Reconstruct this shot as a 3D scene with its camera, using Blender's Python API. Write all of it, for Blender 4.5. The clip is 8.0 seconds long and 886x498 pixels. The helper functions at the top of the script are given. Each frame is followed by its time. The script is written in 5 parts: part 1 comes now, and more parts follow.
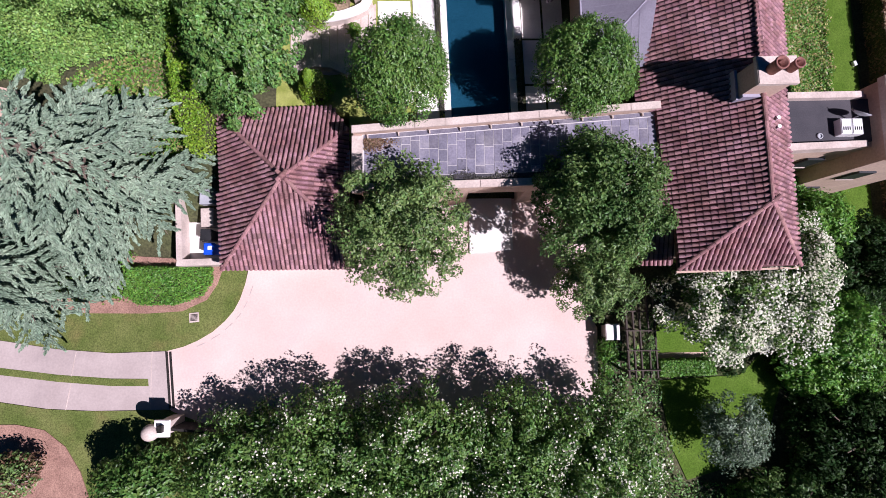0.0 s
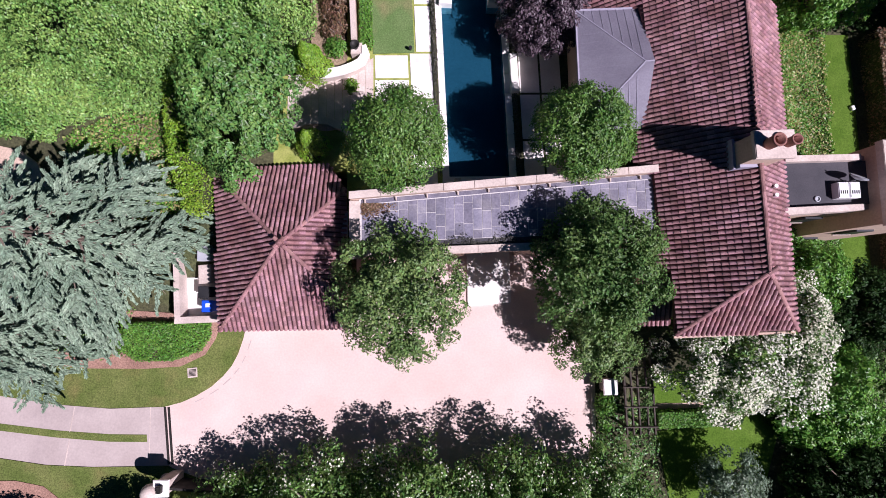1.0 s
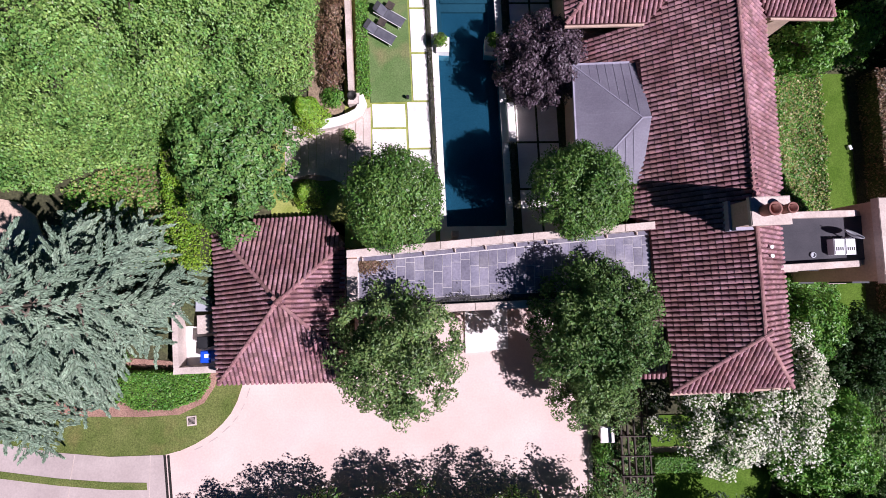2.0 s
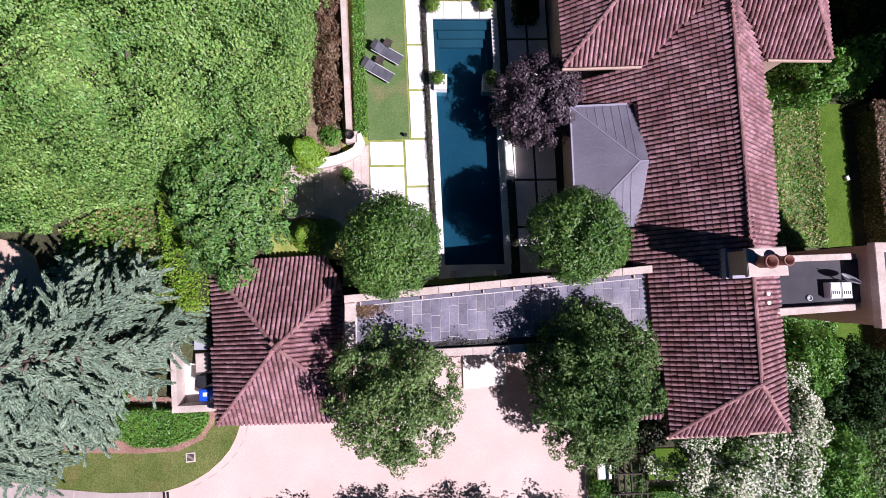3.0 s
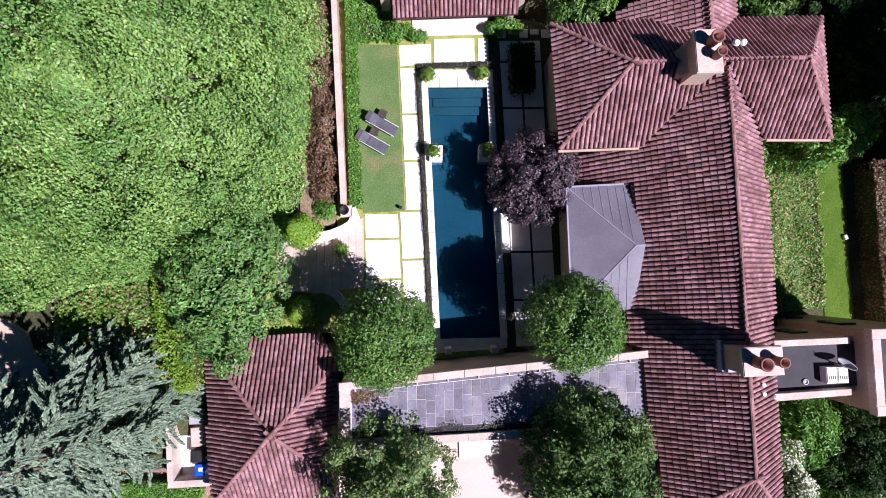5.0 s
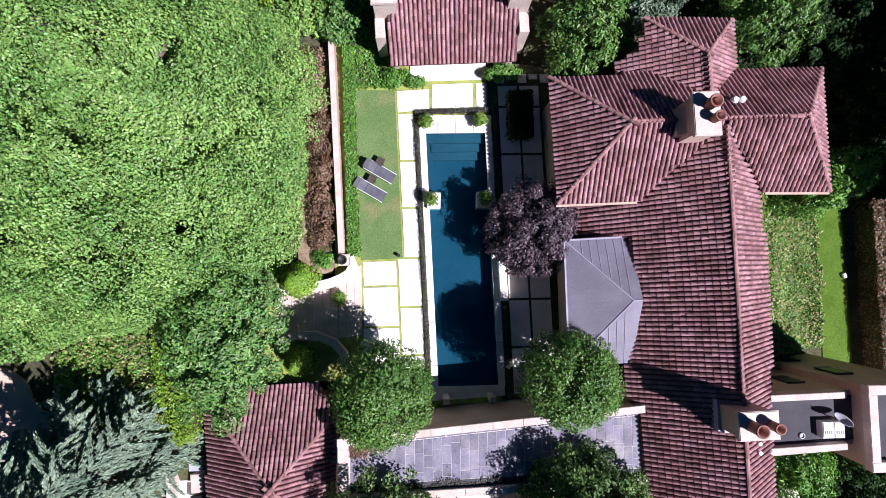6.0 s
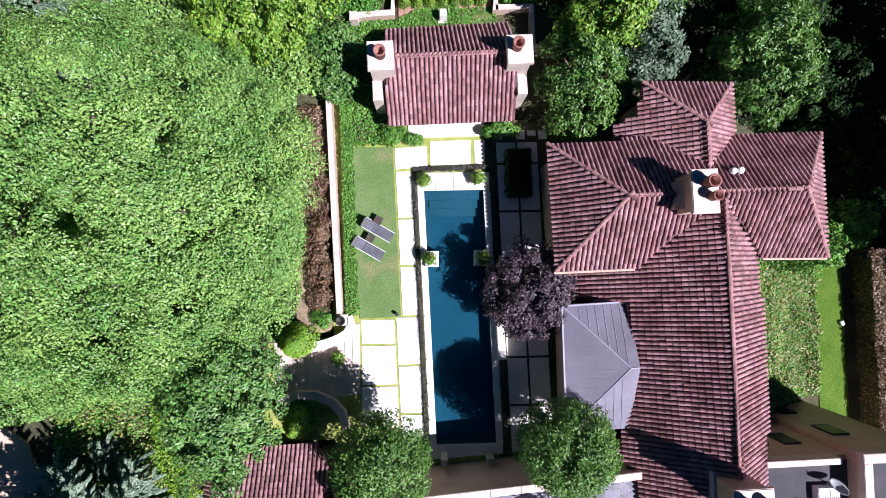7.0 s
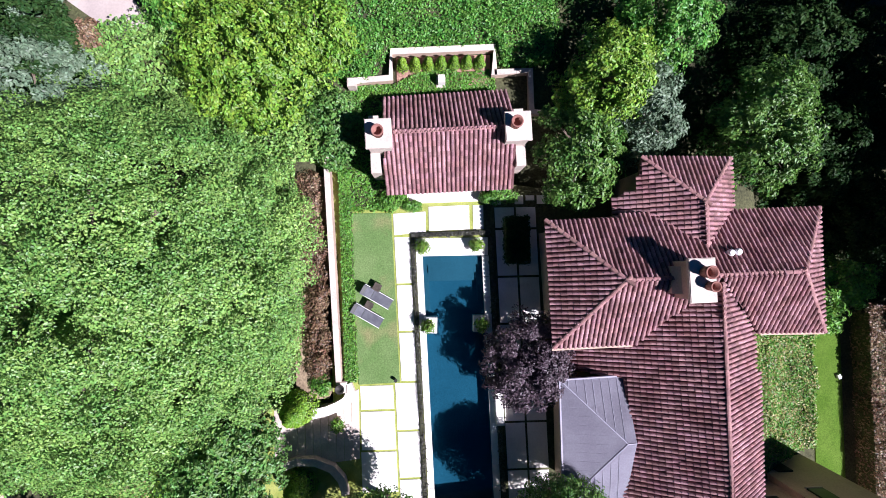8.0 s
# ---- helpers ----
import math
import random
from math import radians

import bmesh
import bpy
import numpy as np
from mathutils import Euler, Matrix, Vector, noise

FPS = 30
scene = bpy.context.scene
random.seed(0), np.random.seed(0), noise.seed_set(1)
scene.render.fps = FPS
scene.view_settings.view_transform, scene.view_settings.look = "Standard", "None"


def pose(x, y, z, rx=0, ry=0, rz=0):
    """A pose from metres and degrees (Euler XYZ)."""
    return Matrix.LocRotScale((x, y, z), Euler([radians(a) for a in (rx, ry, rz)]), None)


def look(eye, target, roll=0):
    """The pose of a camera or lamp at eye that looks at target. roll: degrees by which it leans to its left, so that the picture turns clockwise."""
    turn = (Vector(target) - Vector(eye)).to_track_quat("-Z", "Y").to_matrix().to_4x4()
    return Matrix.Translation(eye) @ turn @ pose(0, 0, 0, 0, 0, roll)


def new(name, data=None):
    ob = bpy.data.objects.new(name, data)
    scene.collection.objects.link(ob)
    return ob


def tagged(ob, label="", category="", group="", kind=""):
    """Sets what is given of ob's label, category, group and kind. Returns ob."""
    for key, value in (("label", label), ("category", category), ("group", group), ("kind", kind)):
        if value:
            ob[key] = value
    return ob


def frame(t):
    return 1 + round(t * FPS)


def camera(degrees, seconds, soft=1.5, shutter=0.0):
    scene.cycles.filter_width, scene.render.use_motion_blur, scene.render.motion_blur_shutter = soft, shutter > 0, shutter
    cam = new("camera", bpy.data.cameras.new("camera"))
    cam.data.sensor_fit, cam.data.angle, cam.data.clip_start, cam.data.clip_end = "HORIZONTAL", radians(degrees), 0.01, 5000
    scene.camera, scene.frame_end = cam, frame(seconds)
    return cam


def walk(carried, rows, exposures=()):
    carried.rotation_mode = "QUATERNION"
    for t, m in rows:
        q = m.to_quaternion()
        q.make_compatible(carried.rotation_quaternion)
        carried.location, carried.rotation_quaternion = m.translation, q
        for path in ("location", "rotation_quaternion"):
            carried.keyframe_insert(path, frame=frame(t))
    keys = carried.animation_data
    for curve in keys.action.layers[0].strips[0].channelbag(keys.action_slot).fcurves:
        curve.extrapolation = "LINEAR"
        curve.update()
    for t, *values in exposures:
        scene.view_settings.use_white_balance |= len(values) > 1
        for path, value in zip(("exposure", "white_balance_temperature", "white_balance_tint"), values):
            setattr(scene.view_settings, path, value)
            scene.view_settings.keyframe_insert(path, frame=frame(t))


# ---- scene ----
cam = camera(88.0, 8.0, 0.7)
PATH = [
    (0.0, 0.988, -0.121, 23.816, 5.46, -1.42, -0.74),
    (0.5, 1.052, 1.468, 23.941, 5.3, -1.46, -0.79),
    (1.0, 1.096, 3.023, 24.11, 5.11, -1.5, -0.87),
    (1.5, 1.157, 4.54, 24.284, 4.88, -1.53, -0.94),
    (3.0, 1.343, 8.092, 24.657, 4.25, -1.64, -1.03),
    (3.5, 1.403, 9.077, 24.706, 4.16, -1.62, -1.02),
    (4.0, 1.524, 10.13, 24.739, 3.92, -1.62, -1.01),
    (4.5, 1.572, 11.211, 24.757, 3.7, -1.72, -1.06),
    (6.0, 1.828, 15.301, 24.977, 2.69, -1.61, -1.1),
    (6.5, 1.915, 16.952, 25.044, 2.39, -1.61, -1.13),
    (7.0, 1.983, 18.767, 25.13, 2.01, -1.63, -1.12),
    (7.5, 2.035, 20.705, 25.213, 1.6, -1.66, -1.16),
    (8.0, 2.174, 22.817, 25.301, 1.01, -1.55, -1.15),
]
walk(cam, [(t, pose(x, y, z, rx, ry, rz)) for t, x, y, z, rx, ry, rz in PATH],
     [(0.0, 0.46, 5850, 29), (3.5, 0.52, 5850, 29), (5.0, 0.64, 5800, 26), (8.0, 0.98, 5700, 20)])

# ---- world, sun ----
SUN_WEST, SUN_NORTH = 0.78, 0.46          # shadow cast per metre of height
world = bpy.data.worlds.new("world")
scene.world = world
world.use_nodes = True
_wn, _wl = world.node_tree.nodes, world.node_tree.links
_sky = _wn.new("ShaderNodeTexSky")
_sky.sky_type = "NISHITA"
_sky.sun_disc = False
_sky.ozone_density = 7.0
_sky.sun_elevation = math.atan2(1.0, math.hypot(SUN_WEST, SUN_NORTH))
_sky.sun_rotation = math.atan2(SUN_WEST, -SUN_NORTH)
_deep = _wn.new("ShaderNodeHueSaturation")
_deep.inputs["Saturation"].default_value = 1.7
_wl.new(_sky.outputs[0], _deep.inputs["Color"])
_wl.new(_deep.outputs[0], _wn["Background"].inputs[0])
_wn["Background"].inputs[1].default_value = 0.012
sun = new("sun", bpy.data.lights.new("sun", "SUN"))
sun.data.energy, sun.data.angle, sun.data.color = 5.0, radians(0.53), (1.0, 0.95, 0.88)
sun.matrix_world = look((40 * SUN_WEST, -40 * SUN_NORTH, 40), (0, 0, 0))

# ---- materials ----


def mat(name, c1, c2, scale=1.0, rough=0.8, fine=20.0, fine_amt=0.25, bump=0.25, metal=0.0, rand="", spread=0.0,
        stain=None, stain_scale=0.4, spec=0.3):
    """Two colours mixed by a broad noise, a fine grain over them, a bump; rand 'object' or 'island' varies piece by piece."""
    m = bpy.data.materials.new(name)
    m.use_nodes = True
    n, l = m.node_tree.nodes, m.node_tree.links
    b = n["Principled BSDF"]
    g = n.new("ShaderNodeNewGeometry")
    big = n.new("ShaderNodeTexNoise")
    big.inputs["Scale"].default_value, big.inputs["Detail"].default_value = scale, 5
    sml = n.new("ShaderNodeTexNoise")
    sml.inputs["Scale"].default_value, sml.inputs["Detail"].default_value = fine, 3
    l.new(g.outputs["Position"], big.inputs["Vector"])
    l.new(g.outputs["Position"], sml.inputs["Vector"])
    ramp = n.new("ShaderNodeMapRange")
    ramp.inputs[1].default_value, ramp.inputs[2].default_value = 0.35, 0.65
    l.new(big.outputs["Fac"], ramp.inputs[0])
    mx = n.new("ShaderNodeMix")
    mx.data_type = "RGBA"
    mx.inputs[6].default_value, mx.inputs[7].default_value = (*c1, 1), (*c2, 1)
    l.new(ramp.outputs[0], mx.inputs[0])
    col = mx.outputs[2]
    if stain:
        st = n.new("ShaderNodeTexNoise")
        st.inputs["Scale"].default_value, st.inputs["Detail"].default_value = stain_scale, 8
        l.new(g.outputs["Position"], st.inputs["Vector"])
        sr = n.new("ShaderNodeMapRange")
        sr.inputs[1].default_value, sr.inputs[2].default_value, sr.inputs[4].default_value = 0.52, 0.72, 0.75
        l.new(st.outputs["Fac"], sr.inputs[0])
        sm = n.new("ShaderNodeMix")
        sm.data_type = "RGBA"
        sm.inputs[7].default_value = (*stain, 1)
        l.new(sr.outputs[0], sm.inputs[0])
        l.new(col, sm.inputs[6])
        col = sm.outputs[2]
    hsv = n.new("ShaderNodeHueSaturation")
    l.new(col, hsv.inputs["Color"])
    val = n.new("ShaderNodeMapRange")
    val.inputs[1].default_value, val.inputs[2].default_value = 0.25, 0.75
    val.inputs[3].default_value, val.inputs[4].default_value = 1 - fine_amt, 1 + fine_amt
    l.new(sml.outputs["Fac"], val.inputs[0])
    out = val.outputs[0]
    if rand:
        src = n.new("ShaderNodeObjectInfo").outputs["Random"] if rand == "object" else g.outputs["Random Per Island"]
        rr = n.new("ShaderNodeMapRange")
        rr.inputs[3].default_value, rr.inputs[4].default_value = 1 - spread, 1 + spread
        l.new(src, rr.inputs[0])
        mul = n.new("ShaderNodeMath")
        mul.operation = "MULTIPLY"
        l.new(out, mul.inputs[0])
        l.new(rr.outputs[0], mul.inputs[1])
        out = mul.outputs[0]
        wn = n.new("ShaderNodeTexWhiteNoise")
        wn.noise_dimensions = "1D"
        l.new(src, wn.inputs["W"])
        hr = n.new("ShaderNodeMapRange")
        hr.inputs[3].default_value, hr.inputs[4].default_value = 0.5 - spread * 0.05, 0.5 + spread * 0.05
        l.new(wn.outputs["Value"], hr.inputs[0])
        l.new(hr.outputs[0], hsv.inputs["Hue"])
    l.new(out, hsv.inputs["Value"])
    l.new(hsv.outputs[0], b.inputs["Base Color"])
    b.inputs["Roughness"].default_value, b.inputs["Metallic"].default_value = rough, metal
    b.inputs["Specular IOR Level"].default_value = spec
    if bump:
        bp = n.new("ShaderNodeBump")
        bp.inputs["Strength"].default_value, bp.inputs["Distance"].default_value = bump, 0.02
        l.new(sml.outputs["Fac"], bp.inputs["Height"])
        l.new(bp.outputs[0], b.inputs["Normal"])
    return m


def leaf_mat(name, c1, c2, spread=0.35, rough=0.42, thin=0.3, scale=0.5, spec=0.5):
    m = mat(name, c1, c2, scale, rough, 6.0, 0.15, 0, rand="island", spread=spread, spec=spec)
    n, l = m.node_tree.nodes, m.node_tree.links
    b = n["Principled BSDF"]
    tr = n.new("ShaderNodeBsdfTranslucent")
    l.new(b.inputs["Base Color"].links[0].from_socket, tr.inputs["Color"])
    mx = n.new("ShaderNodeMixShader")
    mx.inputs[0].default_value = thin
    l.new(b.outputs[0], mx.inputs[1])
    l.new(tr.outputs[0], mx.inputs[2])
    l.new(mx.outputs[0], n["Material Output"].inputs["Surface"])
    return m


def water_mat():
    m = bpy.data.materials.new("pool_water")
    m.use_nodes = True
    n, l = m.node_tree.nodes, m.node_tree.links
    n.remove(n["Principled BSDF"])
    tr, gl, fr, mx = (n.new("ShaderNodeBsdfTransparent"), n.new("ShaderNodeBsdfGlossy"), n.new("ShaderNodeFresnel"), n.new("ShaderNodeMixShader"))
    tr.inputs[0].default_value, gl.inputs["Roughness"].default_value, fr.inputs[0].default_value = (0.54, 0.77, 0.85, 1), 0.03, 1.33
    nz, bp = n.new("ShaderNodeTexNoise"), n.new("ShaderNodeBump")
    nz.inputs["Scale"].default_value, bp.inputs["Strength"].default_value, bp.inputs["Distance"].default_value = 2.5, 0.12, 0.05
    l.new(n.new("ShaderNodeNewGeometry").outputs["Position"], nz.inputs["Vector"])
    l.new(nz.outputs["Fac"], bp.inputs["Height"])
    l.new(bp.outputs[0], gl.inputs["Normal"])
    l.new(fr.outputs[0], mx.inputs[0])
    l.new(tr.outputs[0], mx.inputs[1])
    l.new(gl.outputs[0], mx.inputs[2])
    l.new(mx.outputs[0], n["Material Output"].inputs["Surface"])
    return m


TILE_A, TILE_B = (0.24, 0.115, 0.122), (0.365, 0.208, 0.222)
M_TILE = mat("roof_tile_piece", TILE_A, TILE_B, 0.9, 0.82, 16, 0.3, 0.4, rand="object", spread=0.32, stain=(0.15, 0.075, 0.07), stain_scale=0.8)
M_TILES = mat("roof_tile_field", TILE_A, TILE_B, 0.9, 0.82, 16, 0.3, 0.4, rand="island", spread=0.32, stain=(0.15, 0.075, 0.07), stain_scale=0.8)
# Pan clay is darkened to deepen the shadow between barrel tiles.
M_SHADED_PAN = mat("shaded_roof_pan", (0.1, 0.045, 0.046), (0.145, 0.07, 0.072), 1.5, 0.9, 14, 0.3, 0.3)
M_RIDGE = mat("ridge_tile", (0.25, 0.122, 0.118), (0.34, 0.185, 0.18), 1.2, 0.8, 14, 0.25, 0.4, rand="object", spread=0.22)
M_STUCCO = mat("stucco_wall", (0.50, 0.36, 0.28), (0.58, 0.43, 0.34), 0.6, 0.9, 10, 0.12, 0.3, stain=(0.36, 0.26, 0.21), stain_scale=0.5)
M_CAST = mat("cast_stone", (0.51, 0.42, 0.37), (0.63, 0.53, 0.47), 1.2, 0.85, 11, 0.14, 0.25, stain=(0.42, 0.35, 0.30), stain_scale=0.9)
M_COURT = mat("court_aggregate", (0.62, 0.475, 0.42), (0.69, 0.55, 0.49), 0.35, 0.9, 9, 0.07, 0.3, stain=(0.6, 0.455, 0.425), stain_scale=0.3)
M_DRIVE = mat("driveway_concrete", (0.43, 0.355, 0.33), (0.5, 0.42, 0.39), 0.5, 0.88, 9, 0.09, 0.2, stain=(0.34, 0.28, 0.27), stain_scale=0.35)
M_SLAB = mat("terrace_slab", (0.78, 0.72, 0.68), (0.86, 0.81, 0.77), 0.8, 0.8, 9, 0.06, 0.15, rand="object", spread=0.05, stain=(0.62, 0.55, 0.50), stain_scale=0.5)
M_COPING = mat("pool_coping", (0.74, 0.69, 0.65), (0.84, 0.80, 0.76), 1.5, 0.75, 40, 0.08, 0.15)
M_SLATE = mat("slate_slab", (0.152, 0.144, 0.19), (0.22, 0.207, 0.26), 1.6, 0.7, 10, 0.2, 0.3, rand="object", spread=0.2, stain=(0.30, 0.28, 0.30), stain_scale=0.9)
M_MORTAR = mat("pale_joint", (0.5, 0.47, 0.47), (0.6, 0.57, 0.55), 2.0, 0.9, 30, 0.15, 0.2)
M_ZINC = mat("standing_seam_metal", (0.31, 0.29, 0.36), (0.365, 0.345, 0.42), 0.8, 0.5, 12, 0.1, 0.05)
M_MEMBRANE = mat("flat_roof_membrane", (0.055, 0.053, 0.062), (0.075, 0.07, 0.08), 0.9, 0.9, 18, 0.15, 0.1)
M_FLUE = mat("clay_flue", (0.21, 0.085, 0.07), (0.29, 0.14, 0.115), 2.0, 0.85, 20, 0.2, 0.2)
M_SOOT = mat("soot", (0.02, 0.014, 0.012), (0.04, 0.02, 0.018), 4, 0.95)
M_POOL = mat("pool_plaster", (0.08, 0.135, 0.16), (0.11, 0.17, 0.195), 0.5, 0.7, 8, 0.12, 0.05)
M_POOLSTEP = mat("pool_step_plaster", (0.15, 0.165, 0.17), (0.19, 0.205, 0.21), 0.7, 0.7, 8, 0.1, 0.05)
M_WATER = water_mat()
M_GRASS = mat("lawn_grass", (0.1, 0.135, 0.032), (0.16, 0.18, 0.056), 0.7, 0.95, 13, 0.45, 0.8, stain=(0.20, 0.17, 0.065), stain_scale=0.6, spec=0.1)
M_TURF = mat("terrace_turf", (0.1, 0.17, 0.052), (0.14, 0.205, 0.075), 0.6, 0.95, 14, 0.32, 0.6, stain=(0.26, 0.21, 0.11), stain_scale=0.5, spec=0.1)
M_LOWTURF = mat("lower_turf", (0.07, 0.135, 0.014), (0.096, 0.165, 0.022), 0.8, 0.95, 14, 0.35, 0.6, spec=0.1)
M_SOIL = mat("garden_soil", (0.05, 0.05, 0.026), (0.085, 0.085, 0.04), 0.5, 0.95, 8, 0.5, 0.8, stain=(0.05, 0.075, 0.02), stain_scale=0.25)
M_MULCH = mat("bark_mulch", (0.29, 0.165, 0.125), (0.38, 0.225, 0.17), 1.2, 0.95, 13, 0.4, 0.9)
M_DIRT = mat("bare_path", (0.48, 0.35, 0.27), (0.58, 0.43, 0.34), 0.6, 0.95, 18, 0.25, 0.5)
M_BARK = mat("bark", (0.11, 0.08, 0.06), (0.19, 0.15, 0.12), 3.0, 0.9, 30, 0.35, 0.8)
M_IRON = mat("dark_iron", (0.025, 0.023, 0.022), (0.05, 0.045, 0.04), 4, 0.6, 30, 0.2, 0.1, metal=0.5)
M_TIMBER = mat("weathered_timber", (0.05, 0.04, 0.034), (0.09, 0.07, 0.058), 2.5, 0.85, 30, 0.3, 0.4)
M_WHITE = mat("white_metal", (0.74, 0.74, 0.75), (0.82, 0.82, 0.82), 2, 0.5, 20, 0.06, 0)
M_GREYBOX = mat("grey_cabinet", (0.36, 0.37, 0.40), (0.43, 0.44, 0.47), 2, 0.55, 20, 0.08, 0)
M_BLUE = mat("blue_plastic", (0.012, 0.07, 0.55), (0.02, 0.10, 0.65), 2, 0.4, 20, 0.08, 0)
M_BLACK = mat("black_plastic", (0.018, 0.018, 0.02), (0.03, 0.03, 0.033), 2, 0.5, 20, 0.15, 0)
M_SLING = mat("grey_sling_fabric", (0.085, 0.085, 0.105), (0.12, 0.12, 0.14), 3, 0.8, 60, 0.15, 0.2)
M_GLASS = mat("dark_window", (0.015, 0.018, 0.022), (0.03, 0.033, 0.04), 1, 0.4, 5, 0.1, 0, spec=0.4)
L_CANOPY = leaf_mat("canopy_leaf", (0.132, 0.272, 0.055), (0.256, 0.422, 0.098), 0.45, scale=0.35)
L_ROUND = leaf_mat("clipped_tree_leaf", (0.08, 0.185, 0.03), (0.13, 0.25, 0.045), 0.4)
L_WEST = leaf_mat("broadleaf_leaf", (0.088, 0.2, 0.042), (0.15, 0.295, 0.066), 0.5)
L_BIRCH = leaf_mat("light_tree_leaf", (0.12, 0.21, 0.055), (0.185, 0.285, 0.085), 0.45)
L_ASH = leaf_mat("deep_tree_leaf", (0.075, 0.155, 0.038), (0.13, 0.225, 0.06), 0.45, spec=0.3)
L_PURPLE = leaf_mat("purple_leaf", (0.075, 0.05, 0.066), (0.14, 0.10, 0.12), 0.5)
L_CEDAR = leaf_mat("blue_conifer_needle", (0.135, 0.205, 0.135), (0.25, 0.335, 0.23), 0.4, 0.6, 0.15)
L_OLIVE = leaf_mat("grey_leaf", (0.125, 0.19, 0.115), (0.19, 0.265, 0.17), 0.4)
L_HEDGE = leaf_mat("hedge_leaf", (0.1, 0.25, 0.03), (0.15, 0.33, 0.045), 0.4)
L_LIME = leaf_mat("lime_leaf", (0.15, 0.3, 0.02), (0.23, 0.38, 0.03), 0.4)
L_YELLOW = leaf_mat("yellow_green_leaf", (0.13, 0.265, 0.025), (0.215, 0.36, 0.04), 0.5)
# Near-black leaf colour carries the wood's shade as well as its dark green.
L_SHADED_DARK = leaf_mat("shaded_dark_leaf", (0.018, 0.045, 0.012), (0.035, 0.075, 0.02), 0.45, spec=0.08, thin=0.2)
L_IVY = leaf_mat("ivy_leaf", (0.09, 0.26, 0.035), (0.15, 0.34, 0.055), 0.45)
L_RED = leaf_mat("red_leaf", (0.16, 0.09, 0.05), (0.25, 0.17, 0.1), 0.6)
L_BLOSSOM = leaf_mat("white_blossom", (0.68, 0.68, 0.5), (0.82, 0.82, 0.68), 0.12, 0.6, 0.25)
L_DRY = leaf_mat("dry_leaf", (0.26, 0.25, 0.08), (0.38, 0.34, 0.13), 0.4)
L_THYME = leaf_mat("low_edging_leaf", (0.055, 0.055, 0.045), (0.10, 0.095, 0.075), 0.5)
M_JOINT = mat("grass_joint", (0.22, 0.26, 0.05), (0.34, 0.36, 0.10), 1.5, 0.95, 40, 0.4, 0.6)
L_ROW = leaf_mat("flowering_tree_leaf", (0.08, 0.175, 0.032), (0.135, 0.25, 0.05), 0.45)
M_LITTER = mat("leaf_litter", (0.2, 0.145, 0.095), (0.32, 0.24, 0.155), 0.9, 0.95, 10, 0.45, 0.9)

# ---- building helpers ----
rng = np.random.default_rng(7)


def finish(me, material, smooth=False):
    me.materials.append(material)
    if smooth:
        me.polygons.foreach_set("use_smooth", [True] * len(me.polygons))
    me.update()
    return me


def mesh_of(name, verts, faces, material, smooth=False):
    me = bpy.data.meshes.new(name)
    me.from_pydata([tuple(v) for v in verts], [], faces)
    return finish(me, material, smooth)


def part(name, bm, material, parent=None, label="", smooth=False):
    """Links a bmesh, or a mesh, as one object under a thing or a part."""
    if isinstance(bm, bmesh.types.BMesh):
        me = bpy.data.meshes.new(name)
        bm.to_mesh(me)
        bm.free()
        finish(me, material, smooth)
    else:
        me = bm
    ob = new(name, me)
    if parent is not None:
        ob.parent = parent
    if label:
        tagged(ob, label)
    return ob


def thing(name, label, category, at=(0, 0, 0), group="", kind=""):
    ob = new(name)
    ob.location = at
    ob.empty_display_size = 0.2
    tagged(ob, label, category, group, kind)
    return ob


def rel(parent, pts):
    o = parent.location if parent is not None else Vector((0, 0, 0))
    return [(p[0] - o[0], p[1] - o[1], p[2] - o[2]) for p in pts]


def prism(bm, pts, z0, z1, bevel=0.0):
    """A prism over a plan polygon; z1 is a height or one height for each corner."""
    tops = z1 if hasattr(z1, "__len__") else [z1] * len(pts)
    bots = z0 if hasattr(z0, "__len__") else [z0] * len(pts)
    a = [bm.verts.new((p[0], p[1], b)) for p, b in zip(pts, bots)]
    c = [bm.verts.new((p[0], p[1], t)) for p, t in zip(pts, tops)]
    n = len(pts)
    area = sum(pts[i][0] * pts[(i + 1) % n][1] - pts[(i + 1) % n][0] * pts[i][1] for i in range(n))
    top = bm.faces.new(c if area > 0 else c[::-1])
    bm.faces.new(a[::-1] if area > 0 else a)
    for i in range(n):
        j = (i + 1) % n
        q = (a[i], a[j], c[j], c[i])
        bm.faces.new(q if area > 0 else q[::-1])
    if bevel:
        bmesh.ops.bevel(bm, geom=list(top.edges), offset=bevel, segments=2, affect="EDGES")
    return bm


def slab(name, pts, z0, z1, material, parent=None, label="", bevel=0.0):
    o = parent.location if parent is not None else Vector((0, 0, 0))
    sh = [(p[0] - o[0], p[1] - o[1]) for p in pts]
    dz = lambda z: [q - o[2] for q in z] if hasattr(z, "__len__") else z - o[2]
    return part(name, prism(bmesh.new(), sh, dz(z0), dz(z1), bevel), material, parent, label)


def boxpts(cx, cy, w, d, turn=0.0):
    c, s = math.cos(radians(turn)), math.sin(radians(turn))
    return [(cx + x * c - y * s, cy + x * s + y * c) for x, y in ((-w / 2, -d / 2), (w / 2, -d / 2), (w / 2, d / 2), (-w / 2, d / 2))]


